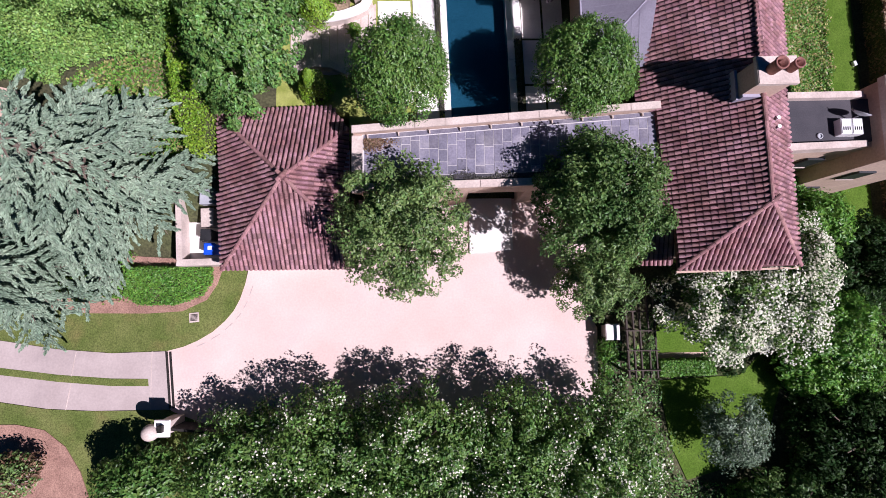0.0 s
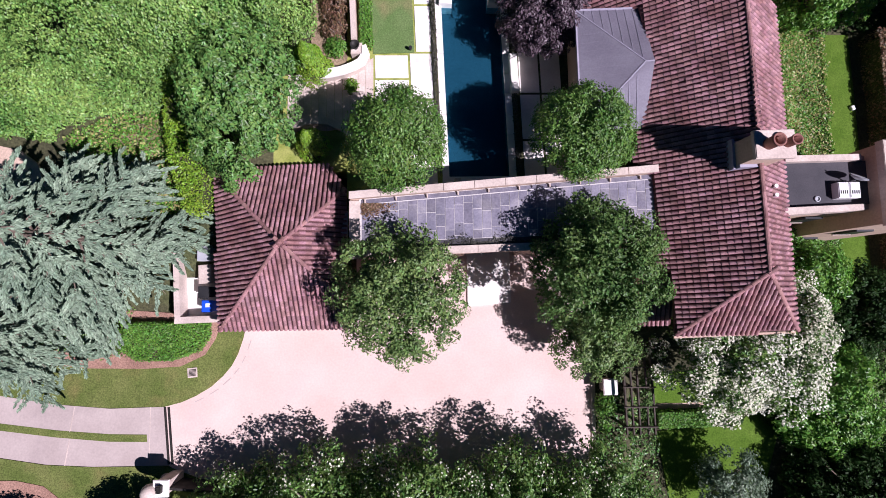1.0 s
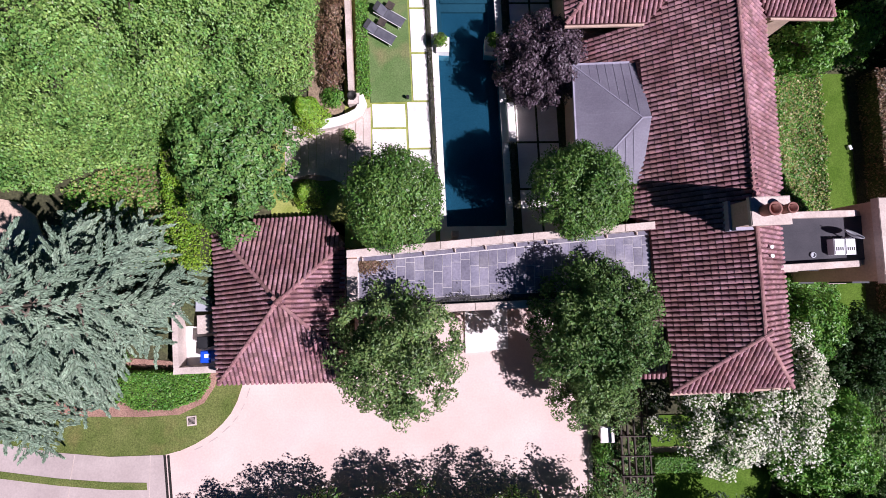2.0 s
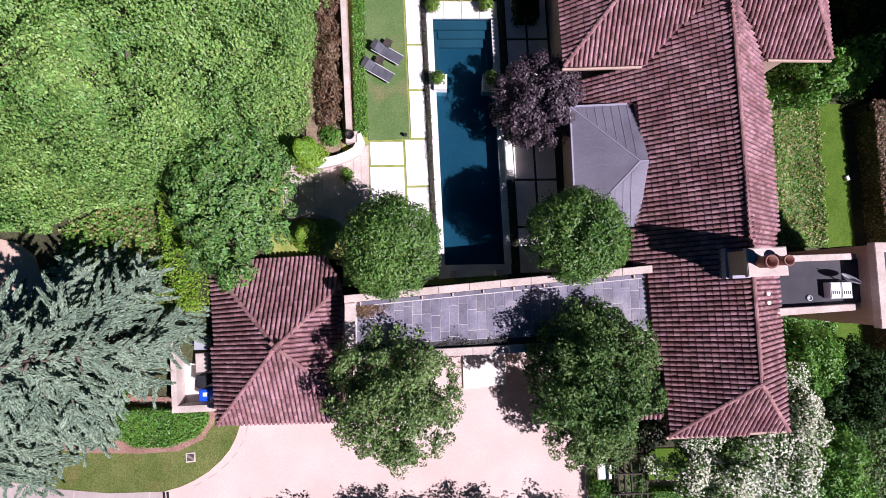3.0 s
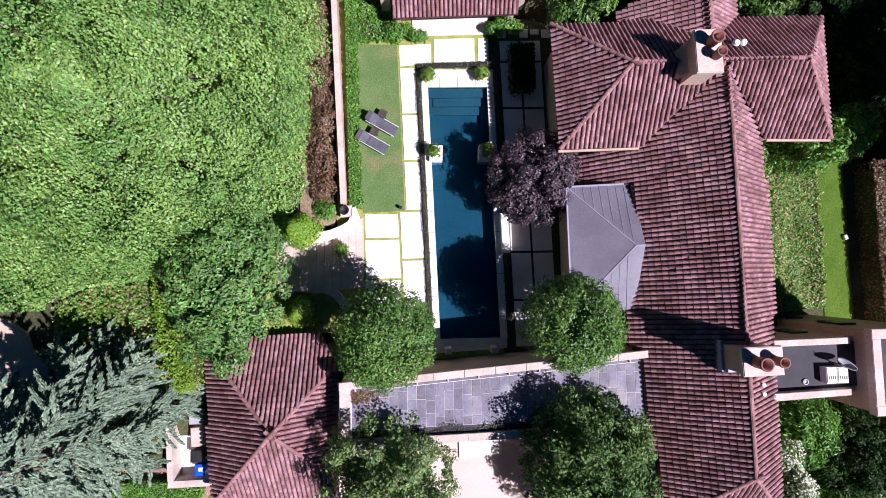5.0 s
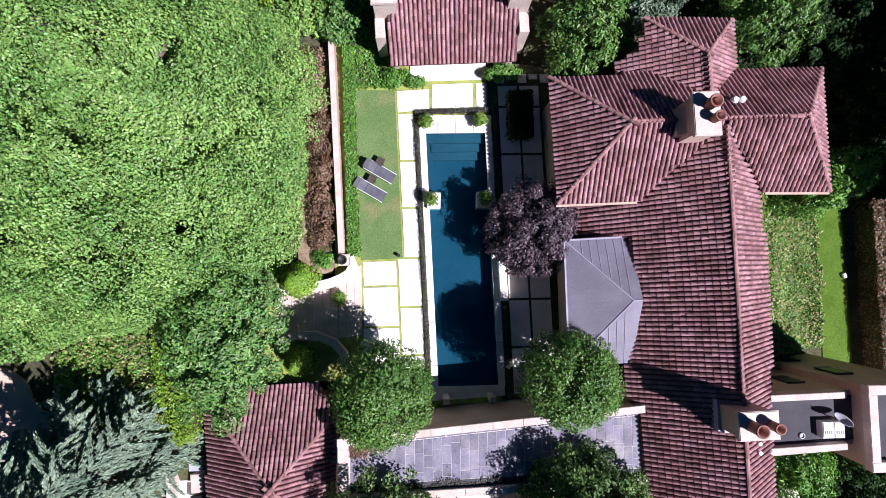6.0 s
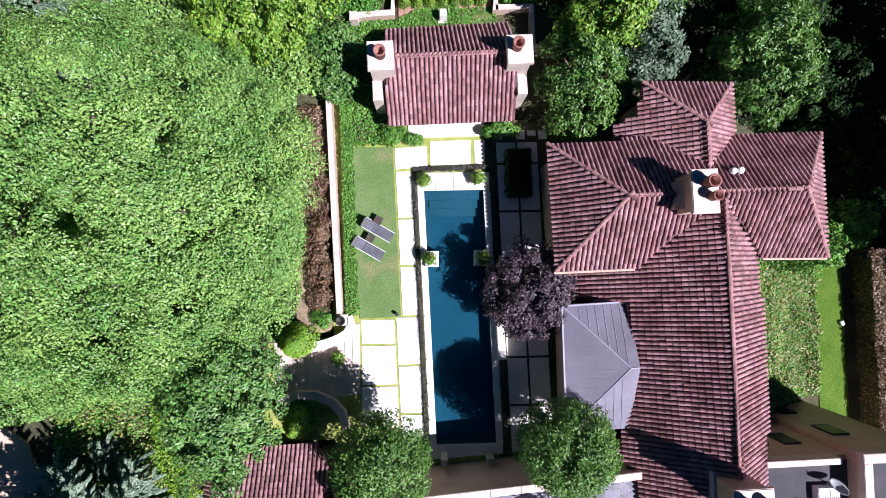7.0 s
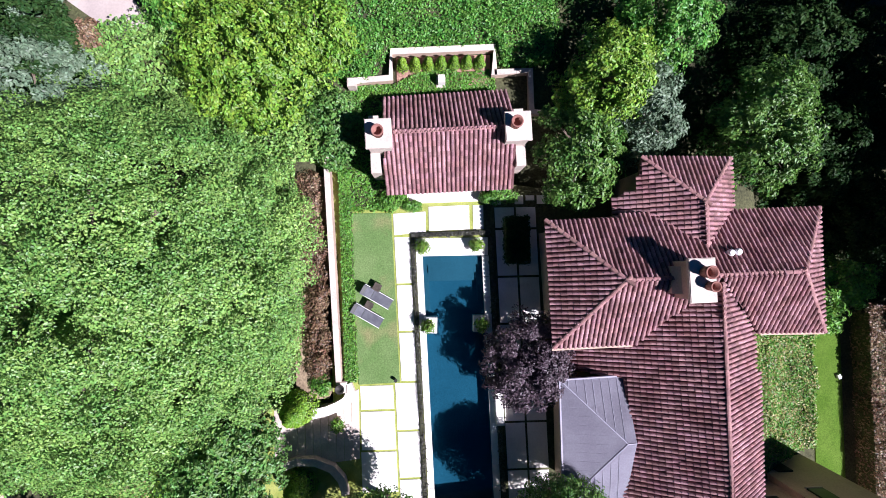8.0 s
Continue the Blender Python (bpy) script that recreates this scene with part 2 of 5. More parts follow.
def strip(pts, width):
    """The outline of a band of that width along a line of plan points."""
    left, right = [], []
    for i, p in enumerate(pts):
        a, b = Vector(pts[max(i - 1, 0)][:2]), Vector(pts[min(i + 1, len(pts) - 1)][:2])
        d = (b - a).normalized()
        n = Vector((-d.y, d.x)) * width / 2
        left.append((p[0] + n.x, p[1] + n.y))
        right.append((p[0] - n.x, p[1] - n.y))
    return right + left[::-1]


def lathe(bm, profile, at=(0, 0, 0), n=20):
    rings = []
    for r, z in profile:
        rings.append([bm.verts.new((at[0] + r * math.cos(2 * math.pi * i / n), at[1] + r * math.sin(2 * math.pi * i / n), at[2] + z)) for i in range(n)])
    for a, b in zip(rings, rings[1:]):
        for i in range(n):
            bm.faces.new((a[i], a[(i + 1) % n], b[(i + 1) % n], b[i]))
    bm.faces.new(rings[0][::-1])
    bm.faces.new(rings[-1])
    return bm


def tube(bm, p, q, r0, r1, n=7):
    p, q = Vector(p), Vector(q)
    m = (q - p).to_track_quat("Z", "Y").to_matrix()
    rings = [[bm.verts.new(c + m @ Vector((r * math.cos(2 * math.pi * i / n), r * math.sin(2 * math.pi * i / n), 0))) for i in range(n)] for c, r in ((p, r0), (q, r1))]
    for i in range(n):
        bm.faces.new((rings[0][i], rings[0][(i + 1) % n], rings[1][(i + 1) % n], rings[1][i]))
    bm.faces.new(rings[0][::-1])
    bm.faces.new(rings[1])
    return bm


def leaves(name, P, N, size, material, parent, aspect=0.55, wild=0.6, along=None, label="", stray=0.25):
    """One mesh of many small folded leaves at the points P, facing roughly along N."""
    n = len(P)
    N = N + rng.normal(0, wild, (n, 3))
    N /= np.linalg.norm(N, axis=1)[:, None] + 1e-9
    T = rng.normal(0, 1, (n, 3)) if along is None else along + rng.normal(0, stray, (n, 3))
    T -= (T * N).sum(1)[:, None] * N
    T /= np.linalg.norm(T, axis=1)[:, None] + 1e-9
    B = np.cross(N, T)
    s = (size * rng.uniform(0.6, 1.3, n))[:, None]
    o = np.array(parent.location)
    base, tip = P - T * s / 2 - o, P + T * s / 2 - N * s * 0.12 - o
    mid = P - T * s * 0.05 - o
    lf, rt = mid + B * s * aspect / 2 + N * s * 0.1, mid - B * s * aspect / 2 + N * s * 0.1
    V = np.stack([base, rt, tip, lf], 1).reshape(-1, 3).astype(np.float32)
    F = (np.arange(n)[:, None] * 4 + np.array([[0, 1, 2, 0, 2, 3]])).reshape(-1).astype(np.int32)
    me = bpy.data.meshes.new(name)
    me.vertices.add(4 * n)
    me.vertices.foreach_set("co", V.ravel())
    me.loops.add(6 * n)
    me.loops.foreach_set("vertex_index", F)
    me.polygons.add(2 * n)
    me.polygons.foreach_set("loop_start", np.arange(2 * n, dtype=np.int32) * 3)
    me.update(calc_edges=True)
    finish(me, material)
    return part(name, me, material, parent, label)


def dirs(n, up=-0.3):
    d = rng.normal(0, 1, (3 * n + 20, 3))
    d /= np.linalg.norm(d, axis=1)[:, None]
    d = d[d[:, 2] > up]
    return d[:n]


def tree(name, label, cx, cy, z0, ztop, rx, ry, nclump, clump_r, nleaf, leaf, material, blossom=0, flat=0.62, category="tree", group="", wild=0.5,
         ragged=0.12, aspect=0.55, low=-0.25, inner=0.35, trunk_r=0.16, rz=None, lobe=0.06):
    """A tapered trunk with limbs, and a crown of leaf clumps over an uneven ellipsoid whose top is ztop."""
    t = thing(name, label, category, (cx, cy, z0), group)
    rz = rz or min(flat * (rx + ry) / 2, (ztop - z0) * 0.62)
    c = np.array([cx, cy, ztop - rz])
    d = dirs(nclump, low)
    cl = c + d * (np.array([rx, ry, rz]) - clump_r * 0.6) * rng.uniform(1 - ragged * 2, 1 + ragged, (len(d), 1))
    swell = np.array([noise.noise((p[0] * 2.6 + cx, p[1] * 2.6 + cy, p[2] * 2.6)) + 0.6 * noise.noise((p[0] * 6 + cx, p[1] * 6 + cy, p[2] * 6)) for p in d])
    cl = c + (cl - c) * (1 + lobe * swell)[:, None]
    ins = c + dirs(int(nclump * inner), -0.5) * np.array([rx, ry, rz]) * rng.uniform(0.2, 0.7, (int(nclump * inner), 1))
    allc = np.concatenate([cl, ins])
    cr = clump_r * rng.uniform(0.7, 1.3, len(allc))
    pick = rng.integers(0, len(allc), nleaf)
    ld = dirs(nleaf, -0.75)[:nleaf]
    pick = pick[:len(ld)]
    P = allc[pick] + ld * (cr[pick] * rng.uniform(0.55, 1.05, len(ld)))[:, None] * np.array([1, 1, 0.75])
    N = ld * 0.6 + np.array([0.1, -0.06, 0.55]) + (P - c) / np.array([rx, ry, rz]) * 0.6
    bm = bmesh.new()
    fork = Vector((0, 0, max(0.4, (ztop - z0) * 0.35)))
    tube(bm, (0, 0, -0.3), fork, trunk_r * 1.3, trunk_r, 10)
    part("trunk", bm, M_BARK, t)
    bm = bmesh.new()
    for i in rng.choice(len(allc), min(16, len(allc)), replace=False):
        e = fork.lerp(Vector(allc[i] - np.array([cx, cy, z0])), 0.8)
        k = fork.lerp(e, 0.5) + Vector((0, 0, 0.15))
        tube(bm, fork, k, trunk_r * 0.55, trunk_r * 0.32)
        tube(bm, k, e, trunk_r * 0.32, trunk_r * 0.1)
    part("limb", bm, M_BARK, t)
    out = ld * np.array([0.8, 0.8, 0.2]) + (P - c) / np.array([rx, ry, rz]) * np.array([0.7, 0.7, 0.0]) - np.array([0, 0, 0.35])
    leaves("crown", P, N, leaf, material, t, aspect, wild, out, stray=0.7)
    if blossom:
        bunch = 0.35 if blossom < 5000 else 0.75
        b = rng.integers(0, len(cl), blossom)
        # blossom sits in bunches on the upper side of some clumps
        hot = rng.random(len(cl)) < bunch
        b = b[hot[b]]
        bd = dirs(len(b), 0.0)[:len(b)]
        b = b[:len(bd)]
        leaves("blossom", cl[b] + bd * (cr[b] * rng.uniform(0.75, 1.2, len(b)))[:, None] * np.array([1, 1, 0.85]), bd * 0.5 + np.array([0, 0, 0.8]), leaf * 0.62, L_BLOSSOM, t, 0.85, 0.4,
               label="clusters of white blossom")
    return t


def leafy(name, label, pts, z0, z1, nleaf, leaf, material, category="hedge", core=M_SOIL, wild=0.5, group="", kind="", lump=0.08):
    """A clipped or trailing mass of leaves over a plan polygon: a solid heart, leaves over its top and sides."""
    cx, cy = sum(p[0] for p in pts) / len(pts), sum(p[1] for p in pts) / len(pts)
    t = thing(name, label, category, (cx, cy, z0), group, kind)
    slab("heart", [(cx + (p[0] - cx) * 0.94, cy + (p[1] - cy) * 0.94) for p in pts], z0, z1 - min(0.08, (z1 - z0) * 0.3), core, t)
    q = np.array(pts, float)
    ins = inside_points(q, int(nleaf * 0.7))
    zz = z1 + rng.normal(0, lump, len(ins)) * 0.6 + np.array([noise.noise((p[0] * 0.9, p[1] * 0.9, 0)) for p in ins]) * lump * 1.5
    P1 = np.column_stack([ins, zz])
    N1 = np.tile([0, 0, 1.0], (len(ins), 1))
    e = np.roll(q, -1, 0) - q
    ln = np.linalg.norm(e, axis=1)
    k = rng.choice(len(q), int(nleaf * 0.3), p=ln / ln.sum())
    u = rng.random(len(k))[:, None]
    sgn = 1 if sum(q[i][0] * q[(i + 1) % len(q)][1] - q[(i + 1) % len(q)][0] * q[i][1] for i in range(len(q))) > 0 else -1
    nn = np.column_stack([e[k, 1], -e[k, 0]]) / ln[k][:, None] * sgn
    P2 = np.column_stack([q[k] + e[k] * u + nn * rng.normal(0, lump * 0.6, (len(k), 1)), z0 + (z1 - z0) * rng.random(len(k))])
    N2 = np.column_stack([nn, np.full(len(k), 0.5)])
    leaves("foliage", np.concatenate([P1, P2]), np.concatenate([N1, N2]), leaf, material, t, 0.6, wild)
    return t


def inside(q, P):
    r = np.zeros(len(P), bool)
    j = len(q) - 1
    for i in range(len(q)):
        xi, yi, xj, yj = q[i][0], q[i][1], q[j][0], q[j][1]
        r ^= ((yi > P[:, 1]) != (yj > P[:, 1])) & (P[:, 0] < (xj - xi) * (P[:, 1] - yi) / (yj - yi + 1e-12) + xi)
        j = i
    return r


def inside_points(q, n):
    lo, hi, got = q.min(0), q.max(0), np.zeros((0, 2))
    while len(got) < n:
        P = rng.uniform(lo, hi, (2 * n + 50, 2))
        got = np.concatenate([got, P[inside(q, P)]])
    return got[:n]


# ---- roofs of barrel tiles ----
TILE_W, TILE_L = 0.228, 0.29


def barrel(w0=0.087, w1=0.077, length=0.345, rise=0.095, seg=5):
    """One tapered half-barrel tile: x across, y up the slope, z out of the roof; its lower mouth is closed."""
    v, f = [], []
    for y, w, lift in ((0, w0, 0.026), (length, w1, 0.005)):
        for i in range(seg + 1):
            a = math.pi * i / seg
            v.append((w * math.cos(a), y, lift + rise * math.sin(a) * w / w0))
    for i in range(seg):
        f.append((i, i + 1, seg + 2 + i, seg + 1 + i))
    f.append(tuple(range(seg, -1, -1)))
    return v, f


TILE_V, TILE_F = barrel()
TILE_ME = mesh_of("tile", TILE_V, TILE_F, M_TILE)
RIDGE_ME = mesh_of("ridge_tile", *barrel(0.105, 0.095, 0.44, 0.08, 5), M_RIDGE)


def plane(a, b, c):
    """Heights of the plane through three places, as a function of x, y."""
    n = (Vector(b) - Vector(a)).cross(Vector(c) - Vector(a))
    return lambda x, y: a[2] - (n.x * (x - a[0]) + n.y * (y - a[1])) / n.z


class Roof:
    """Collects slopes; the tiles of the first ones become parts, the rest one mesh."""

    def __init__(self, parent, singles=300):
        self.parent, self.left, self.v, self.f = parent, singles, [], []

    def slope(self, pts, a, b, c, name="roof", single=True):
        """A tiled slope over the plan polygon pts, in the plane through a, b (along the ridge or eave) and c."""
        h = plane(a, b, c)
        slab(name, pts, [h(*p) - 0.16 for p in pts], [h(*p) for p in pts], M_SHADED_PAN, self.parent)
        u = Vector(b) - Vector(a)
        u.z = 0
        u.normalize()
        g = Vector((h(1, 0) - h(0, 0), h(0, 1) - h(0, 0), 0))
        up = g.normalized()
        v3 = Vector((up.x, up.y, g.length)).normalized()
        u3 = Vector((up.y, -up.x, 0))
        n3 = u3.cross(v3)
        q = np.array(pts, float)
        U, W = q @ np.array(u3[:2]), q @ np.array(up[:2])
        step = TILE_L * v3.to_2d().length
        us = np.arange(U.min() + TILE_W * 0.5, U.max(), TILE_W)
        ws = np.arange(W.min(), W.max(), step)
        o = self.parent.location
        turn = Matrix((u3, v3, n3)).transposed()
        for i, uu in enumerate(us):
            for k, ww in enumerate(ws):
                jit = rng.normal(0, 0.006)
                P = np.array([u3[:2]]) * (uu + jit) + np.array([up[:2]]) * (ww + step * 0.45)
                if not inside(q, P)[0]:
                    continue
                x, y = P[0] - np.array(up[:2]) * step * 0.45
                at = Vector((x, y, h(x, y))) - o
                tw = Matrix.Rotation(rng.normal(0, 0.014), 3, "Z")
                m = turn @ tw
                if single and self.left > 0:
                    ob = new("tile", TILE_ME)
                    ob.parent = self.parent
                    ob.matrix_basis = Matrix.Translation(at) @ m.to_4x4()
                    self.left -= 1
                else:
                    s = len(self.v)
                    self.v += [tuple(at + m @ Vector(p)) for p in TILE_V]
                    self.f += [tuple(s + j for j in fc) for fc in TILE_F]

    def cap(self, p, q, lift=0.06):
        """A line of ridge tiles from p to q."""
        p, q = Vector(p), Vector(q)
        d = (q - p).normalized()
        x = d.cross(Vector((0, 0, 1))).normalized()
        z = x.cross(d)
        m = Matrix((x, d, z)).transposed()
        for k in range(int((q - p).length / 0.38) + 1):
            ob = new("ridge_tile", RIDGE_ME)
            ob.parent = self.parent
            ob.matrix_basis = Matrix.Translation(p + d * k * 0.38 - self.parent.location + Vector((0, 0, lift - 0.03))) @ m.to_4x4()

    def close(self):
        if self.v:
            tagged(part("tile_field", mesh_of("tile_field", self.v, self.f, M_TILES), M_TILES, self.parent), kind="stuff")


def chimney(parent, x0, y0, x1, y1, base, top, flues, turn=0.0, material=None):
    """A rendered stack with a projecting cap and clay flue pots, as a part of its house."""
    cx, cy, w, d = (x0 + x1) / 2, (y0 + y1) / 2, x1 - x0, y1 - y0
    ch = slab("chimney", boxpts(cx, cy, w * 0.86, d * 0.86, turn), base, top - 0.2, material or M_STUCCO, parent, "rendered chimney stack")
    cap = slab("cap", boxpts(cx, cy, w, d, turn), top - 0.2, top, M_CAST, ch, "pale cast stone cap", 0.03)
    cap.location -= parent.location
    for fx, fy, r, ft in flues:
        bm = lathe(bmesh.new(), [(r * 0.95, 0), (r * 0.95, ft - top - 0.1), (r * 1.12, ft - top - 0.08), (r * 1.12, ft - top), (r * 0.85, ft - top), (r * 0.8, ft - top - 0.35)], (fx, fy, top), 20)
        f = part("flue", bm, M_FLUE, ch, "terracotta flue pot", True)
        f.location -= parent.location
    return ch

# ---- the ground ----


def ease(x, a, b):
    k = np.clip((x - a) / (b - a), 0, 1)
    return k * k * (3 - 2 * k)


def ground_z(x, y):
    west = -2.1 + 2.2 * ease(y, 1.5, 8.5)
    west = west - 0.06 * np.clip(-13.5 - x, 0, 12) * (1 - ease(y, 1.5, 8.5))
    mid = np.where(y < 6.2, -2.1, -1.95 + 1.9 * ease(y, 27.0, 27.6))
    east = np.where(y < 0.5, -3.1 - 0.0 * x, -0.9 - 3.5 * ease(x, 19.5, 27.0))
    z = np.where(x < -4.2, west, mid)
    z = np.where((x < -4.2) & (x > -7.4) & (y > 9.4) & (y < 15.0), -0.25, z)
    z = np.where((x >= -4.2) & (x < -3.2) & (y > 15.0), -0.05, z)
    z = np.where((x > 12.2), east, z)
    z = np.where((x > 8.6) & (x <= 12.2) & (y > 18.0), -0.1, z)
    return z


def build_ground():
    xs = np.concatenate([[-1500, -300, -90], np.arange(-45, 55.1, 0.75), [95, 320, 1500]])
    ys = np.concatenate([[-1500, -300, -80], np.arange(-30, 65.1, 0.75), [110, 320, 1500]])
    X, Y = np.meshgrid(xs, ys)
    Z = ground_z(X, Y) + 0.04 * np.sin(X * 1.7) * np.cos(Y * 1.3) * ((X < -14) | (X > 19) | (Y > 35))
    n, m = len(xs), len(ys)
    v = np.column_stack([X.ravel(), Y.ravel(), Z.ravel()])
    f = [(j * n + i, j * n + i + 1, (j + 1) * n + i + 1, (j + 1) * n + i) for j in range(m - 1) for i in range(n - 1)]
    g = new("ground", mesh_of("ground", v, f, M_SOIL, True))
    tagged(g, "dark garden soil running out under trees and planting", "ground", kind="structure")


build_ground()


def zc(x):
    """The fall of the drive to the west."""
    return -2.0 - 0.06 * max(0.0, -13.5 - x)


def sheet(name, label, pts, material, lift=0.0, thick=0.3, category="", kind="structure"):
    ob = slab(name, pts, [zc(p[0]) - thick for p in pts], [zc(p[0]) + lift for p in pts], material)
    return tagged(ob, label, category or name, kind=kind)


ARC = [(-9.2, 1.28), (-9.35, 0.5), (-9.62, -0.34), (-9.95, -0.98), (-10.4, -1.52), (-11.05, -2.1), (-11.84, -2.56), (-12.6, -2.88), (-13.5, -3.1)]
sheet("road", "pale pink exposed-aggregate concrete forecourt", ARC + [(-13.2, -6.2), (-12.0, -7.0), (-9, -9), (9.9, -9), (10.05, -1.9), (9.7, -1.5), (9.9, 5.2), (-3.1, 5.2), (-3.1, 1.3)], M_COURT, 0.0)
# two paved wheel tracks with a strip of grass between them
sheet("road", "pink-grey concrete driveway with grass median", [(-13.58, -3.11), (-16.57, -3.19), (-19.7, -2.94), (-22.97, -2.44), (-30, -0.9), (-30, -2.4), (-22.86, -3.93), (-19.5, -4.33), (-16.5, -4.55), (-14.45, -4.58), (-14.4, -4.95), (-16.5, -4.93), (-19.5, -4.69), (-22.83, -4.3),
      (-30, -2.8), (-30, -4.2), (-22.72, -5.75), (-20, -6.13), (-17.39, -6.25), (-13.22, -6.2)], M_DRIVE, 0.01)
sheet("lawn", "thin mown grass median between wheel tracks", [(-14.45, -4.57), (-16.5, -4.54), (-19.5, -4.32), (-22.86, -3.92), (-30, -2.4), (-30, -2.8), (-22.83, -4.31), (-19.5, -4.7), (-16.5, -4.94), (-14.4, -4.96)], M_GRASS, 0.02)
sheet("lawn", "mown grass verge beside the drive, patchy and dry", [(-13.5, -3.08), (-16.57, -3.16), (-19.7, -2.91), (-22.97, -2.41), (-30, -0.9), (-30, 1.0), (-22.6, -0.5), (-18.03, -1.0), (-14.6, -1.05), (-12.7, -0.95), (-11.4, -0.35), (-10.85, 0.5), (-10.7, 1.4), (-9.25, 1.4)] + ARC[1:], M_GRASS, 0.05)
sheet("flower_bed", "band of reddish bark mulch edging the planting", [(-30, 1.0), (-22.6, -0.5), (-18.03, -1.0), (-14.6, -1.05), (-12.7, -0.95), (-11.4, -0.35), (-10.85, 0.5), (-10.4, 1.9), (-12.4, 1.9), (-30, 3.2)], M_MULCH, 0.06)
sheet("lawn", "mown grass beside the drive", [(-13.3, -6.22), (-17.39, -6.27), (-20, -6.15), (-22.72, -5.77), (-30, -4.2), (-30, -7.4), (-21.6, -7.4), (-19.8, -8.2), (-18.6, -10), (-18, -14), (-10, -14), (-10, -7.5)], M_GRASS, 0.04)
sheet("flower_bed", "rounded bed of reddish bark mulch", [(-30, -7.0), (-21.6, -6.95), (-20.0, -7.25), (-18.8, -8.1), (-17.9, -9.4), (-17.4, -10.6), (-17.0, -14), (-30, -14)], M_MULCH, 0.07)
for w, off in ((0.13, 0.0), (0.13, 0.2)):
    d = slab("drain_channel", strip([(-13.5 + off, -3.13), (-13.18 + off, -6.15)], w), zc(-13.4) - 0.1, zc(-13.4) + 0.015, M_IRON)
    tagged(d, "narrow dark slot drain across the drive", "drain")
drain = thing("drain_cover", "square grey drain grate set in the grass", "drain", (-12.05, -1.3, -1.95))
slab("frame", boxpts(-12.05, -1.3, 0.52, 0.52, 5), -2.1, -1.92, M_CAST, drain)
for i in range(6):
    slab("slat", boxpts(-12.05, -1.3 - 0.16 + i * 0.064, 0.38, 0.035, 5), -1.92, -1.905, M_IRON, drain)
# kerb along the east side of the court and the pale threshold under the gate
tagged(slab("kerb", strip([(9.75, -1.5), (10.12, -2.2), (10.0, -6.0)], 0.22), -2.2, -1.93, M_CAST), "low pale stone kerb along the court", "kerb", kind="structure")
tagged(slab("doorstep", [(3.15, 2.06), (5.6, 2.26), (5.6, 5.2), (3.15, 5.2)], -2.05, -1.88, M_SLAB, bevel=0.02), "white stone landing in the gateway", "doorstep", kind="structure")

# ---- pool terrace ----
PN, PS = 22.87, 9.05
POOL = [(1.71, PN), (2.15, PS), (5.42, PS), (5.02, PN)]
px0 = lambda y: 1.71 + (PN - y) * 0.0318
px1 = lambda y: 5.02 + (PN - y) * 0.029
TER = thing("terrace", "garden terrace of large pale stone slabs with grass joints", "terrace", (0, 16, 0), kind="structure")
for nm, pts in (("base", [(-3.3, 15.2), (-3.3, 8.0), (2.0, 8.0), (1.55, 28), (-3.4, 28)]), ("base", [(5.55, 8.3), (12.0, 8.6), (12.0, 26), (5.1, 27)]), ("base", [(1.55, PN + 0.05), (5.2, PN + 0.05), (5.2, 28), (1.55, 28)]), ("base", [(2.0, 8.0), (5.6, 8.2), (5.6, 8.95), (2.0, 8.95)]), ("base", [(-7.2, 9.5), (-3.3, 9.5), (-3.3, 14.9), (-7.2, 14.9)])):
    # East base uses dark soil so its joints are coloured as shaded.
    slab(nm, pts, -2.4, -0.035, M_SOIL if pts[0][0] > 5 else M_JOINT, TER)


def flag(pts, z=0.0, material=None, gap=0.06):
    cx, cy = sum(p[0] for p in pts) / len(pts), sum(p[1] for p in pts) / len(pts)
    q = [(p[0] - math.copysign(gap, p[0] - cx), p[1] - math.copysign(gap, p[1] - cy)) for p in pts]
    return slab("slab", q, -0.08, z + rng.uniform(-0.006, 0.004), material or M_SLAB, TER, bevel=0.012)


lx = lambda y: 0.39 - (y - 15.95) * 0.031          # east edge of the lawn
hx = lambda y: px0(y) - 0.56                        # edge of the low planting west of the pool
JO = [25.25, 24.0, 21.35, 18.75, 16.0, 13.35, 10.75, 8.2]
for a, b in zip(JO[1:], JO[2:]):
    flag([(lx(a) - (0.35 if a < 16.5 else 0), a), (lx(b) - (0.35 if a < 16.5 else 0), b), (hx(b), b), (hx(a), a)])
for a, b in ((15.9, 14.5), (14.5, 12.3), (12.3, 10.0)):
    flag([(-1.87, a), (-1.83, b), (lx(b) - 0.35, b), (lx(a) - 0.35, a)])
flag([(0.1, 25.3), (0.13, 24.0), (2.0, 24.15), (2.0, 25.4)])
flag([(2.05, 25.66), (2.05, 24.2), (4.42, 24.25), (4.42, 25.72)])
flag([(4.5, 25.7), (4.5, 24.25), (5.2, 24.25), (5.2, 25.7)])
flag([(0.85, 26.75), (0.9, 25.72), (5.1, 25.8), (5.2, 26.9)], 0.05)
# shaded slabs east of the pool
ex = lambda y: px1(y) + 0.75
for a, b in zip(JO, JO[1:]):
    for k in range(2):
        flag([(ex(a) + 1.2 * k, a + 0.3), (ex(b) + 1.2 * k, b + 0.3), (ex(b) + 1.2 * (k + 1), b + 0.3), (ex(a) + 1.2 * (k + 1), a + 0.3)])
for i in range(5):
    flag([(5.6 + i * 0.62, 25.6 + (i % 2) * 0.2), (5.6 + i * 0.62, 26.2), (6.2 + i * 0.62, 26.2), (6.2 + i * 0.62, 25.6 + (i % 2) * 0.2)])
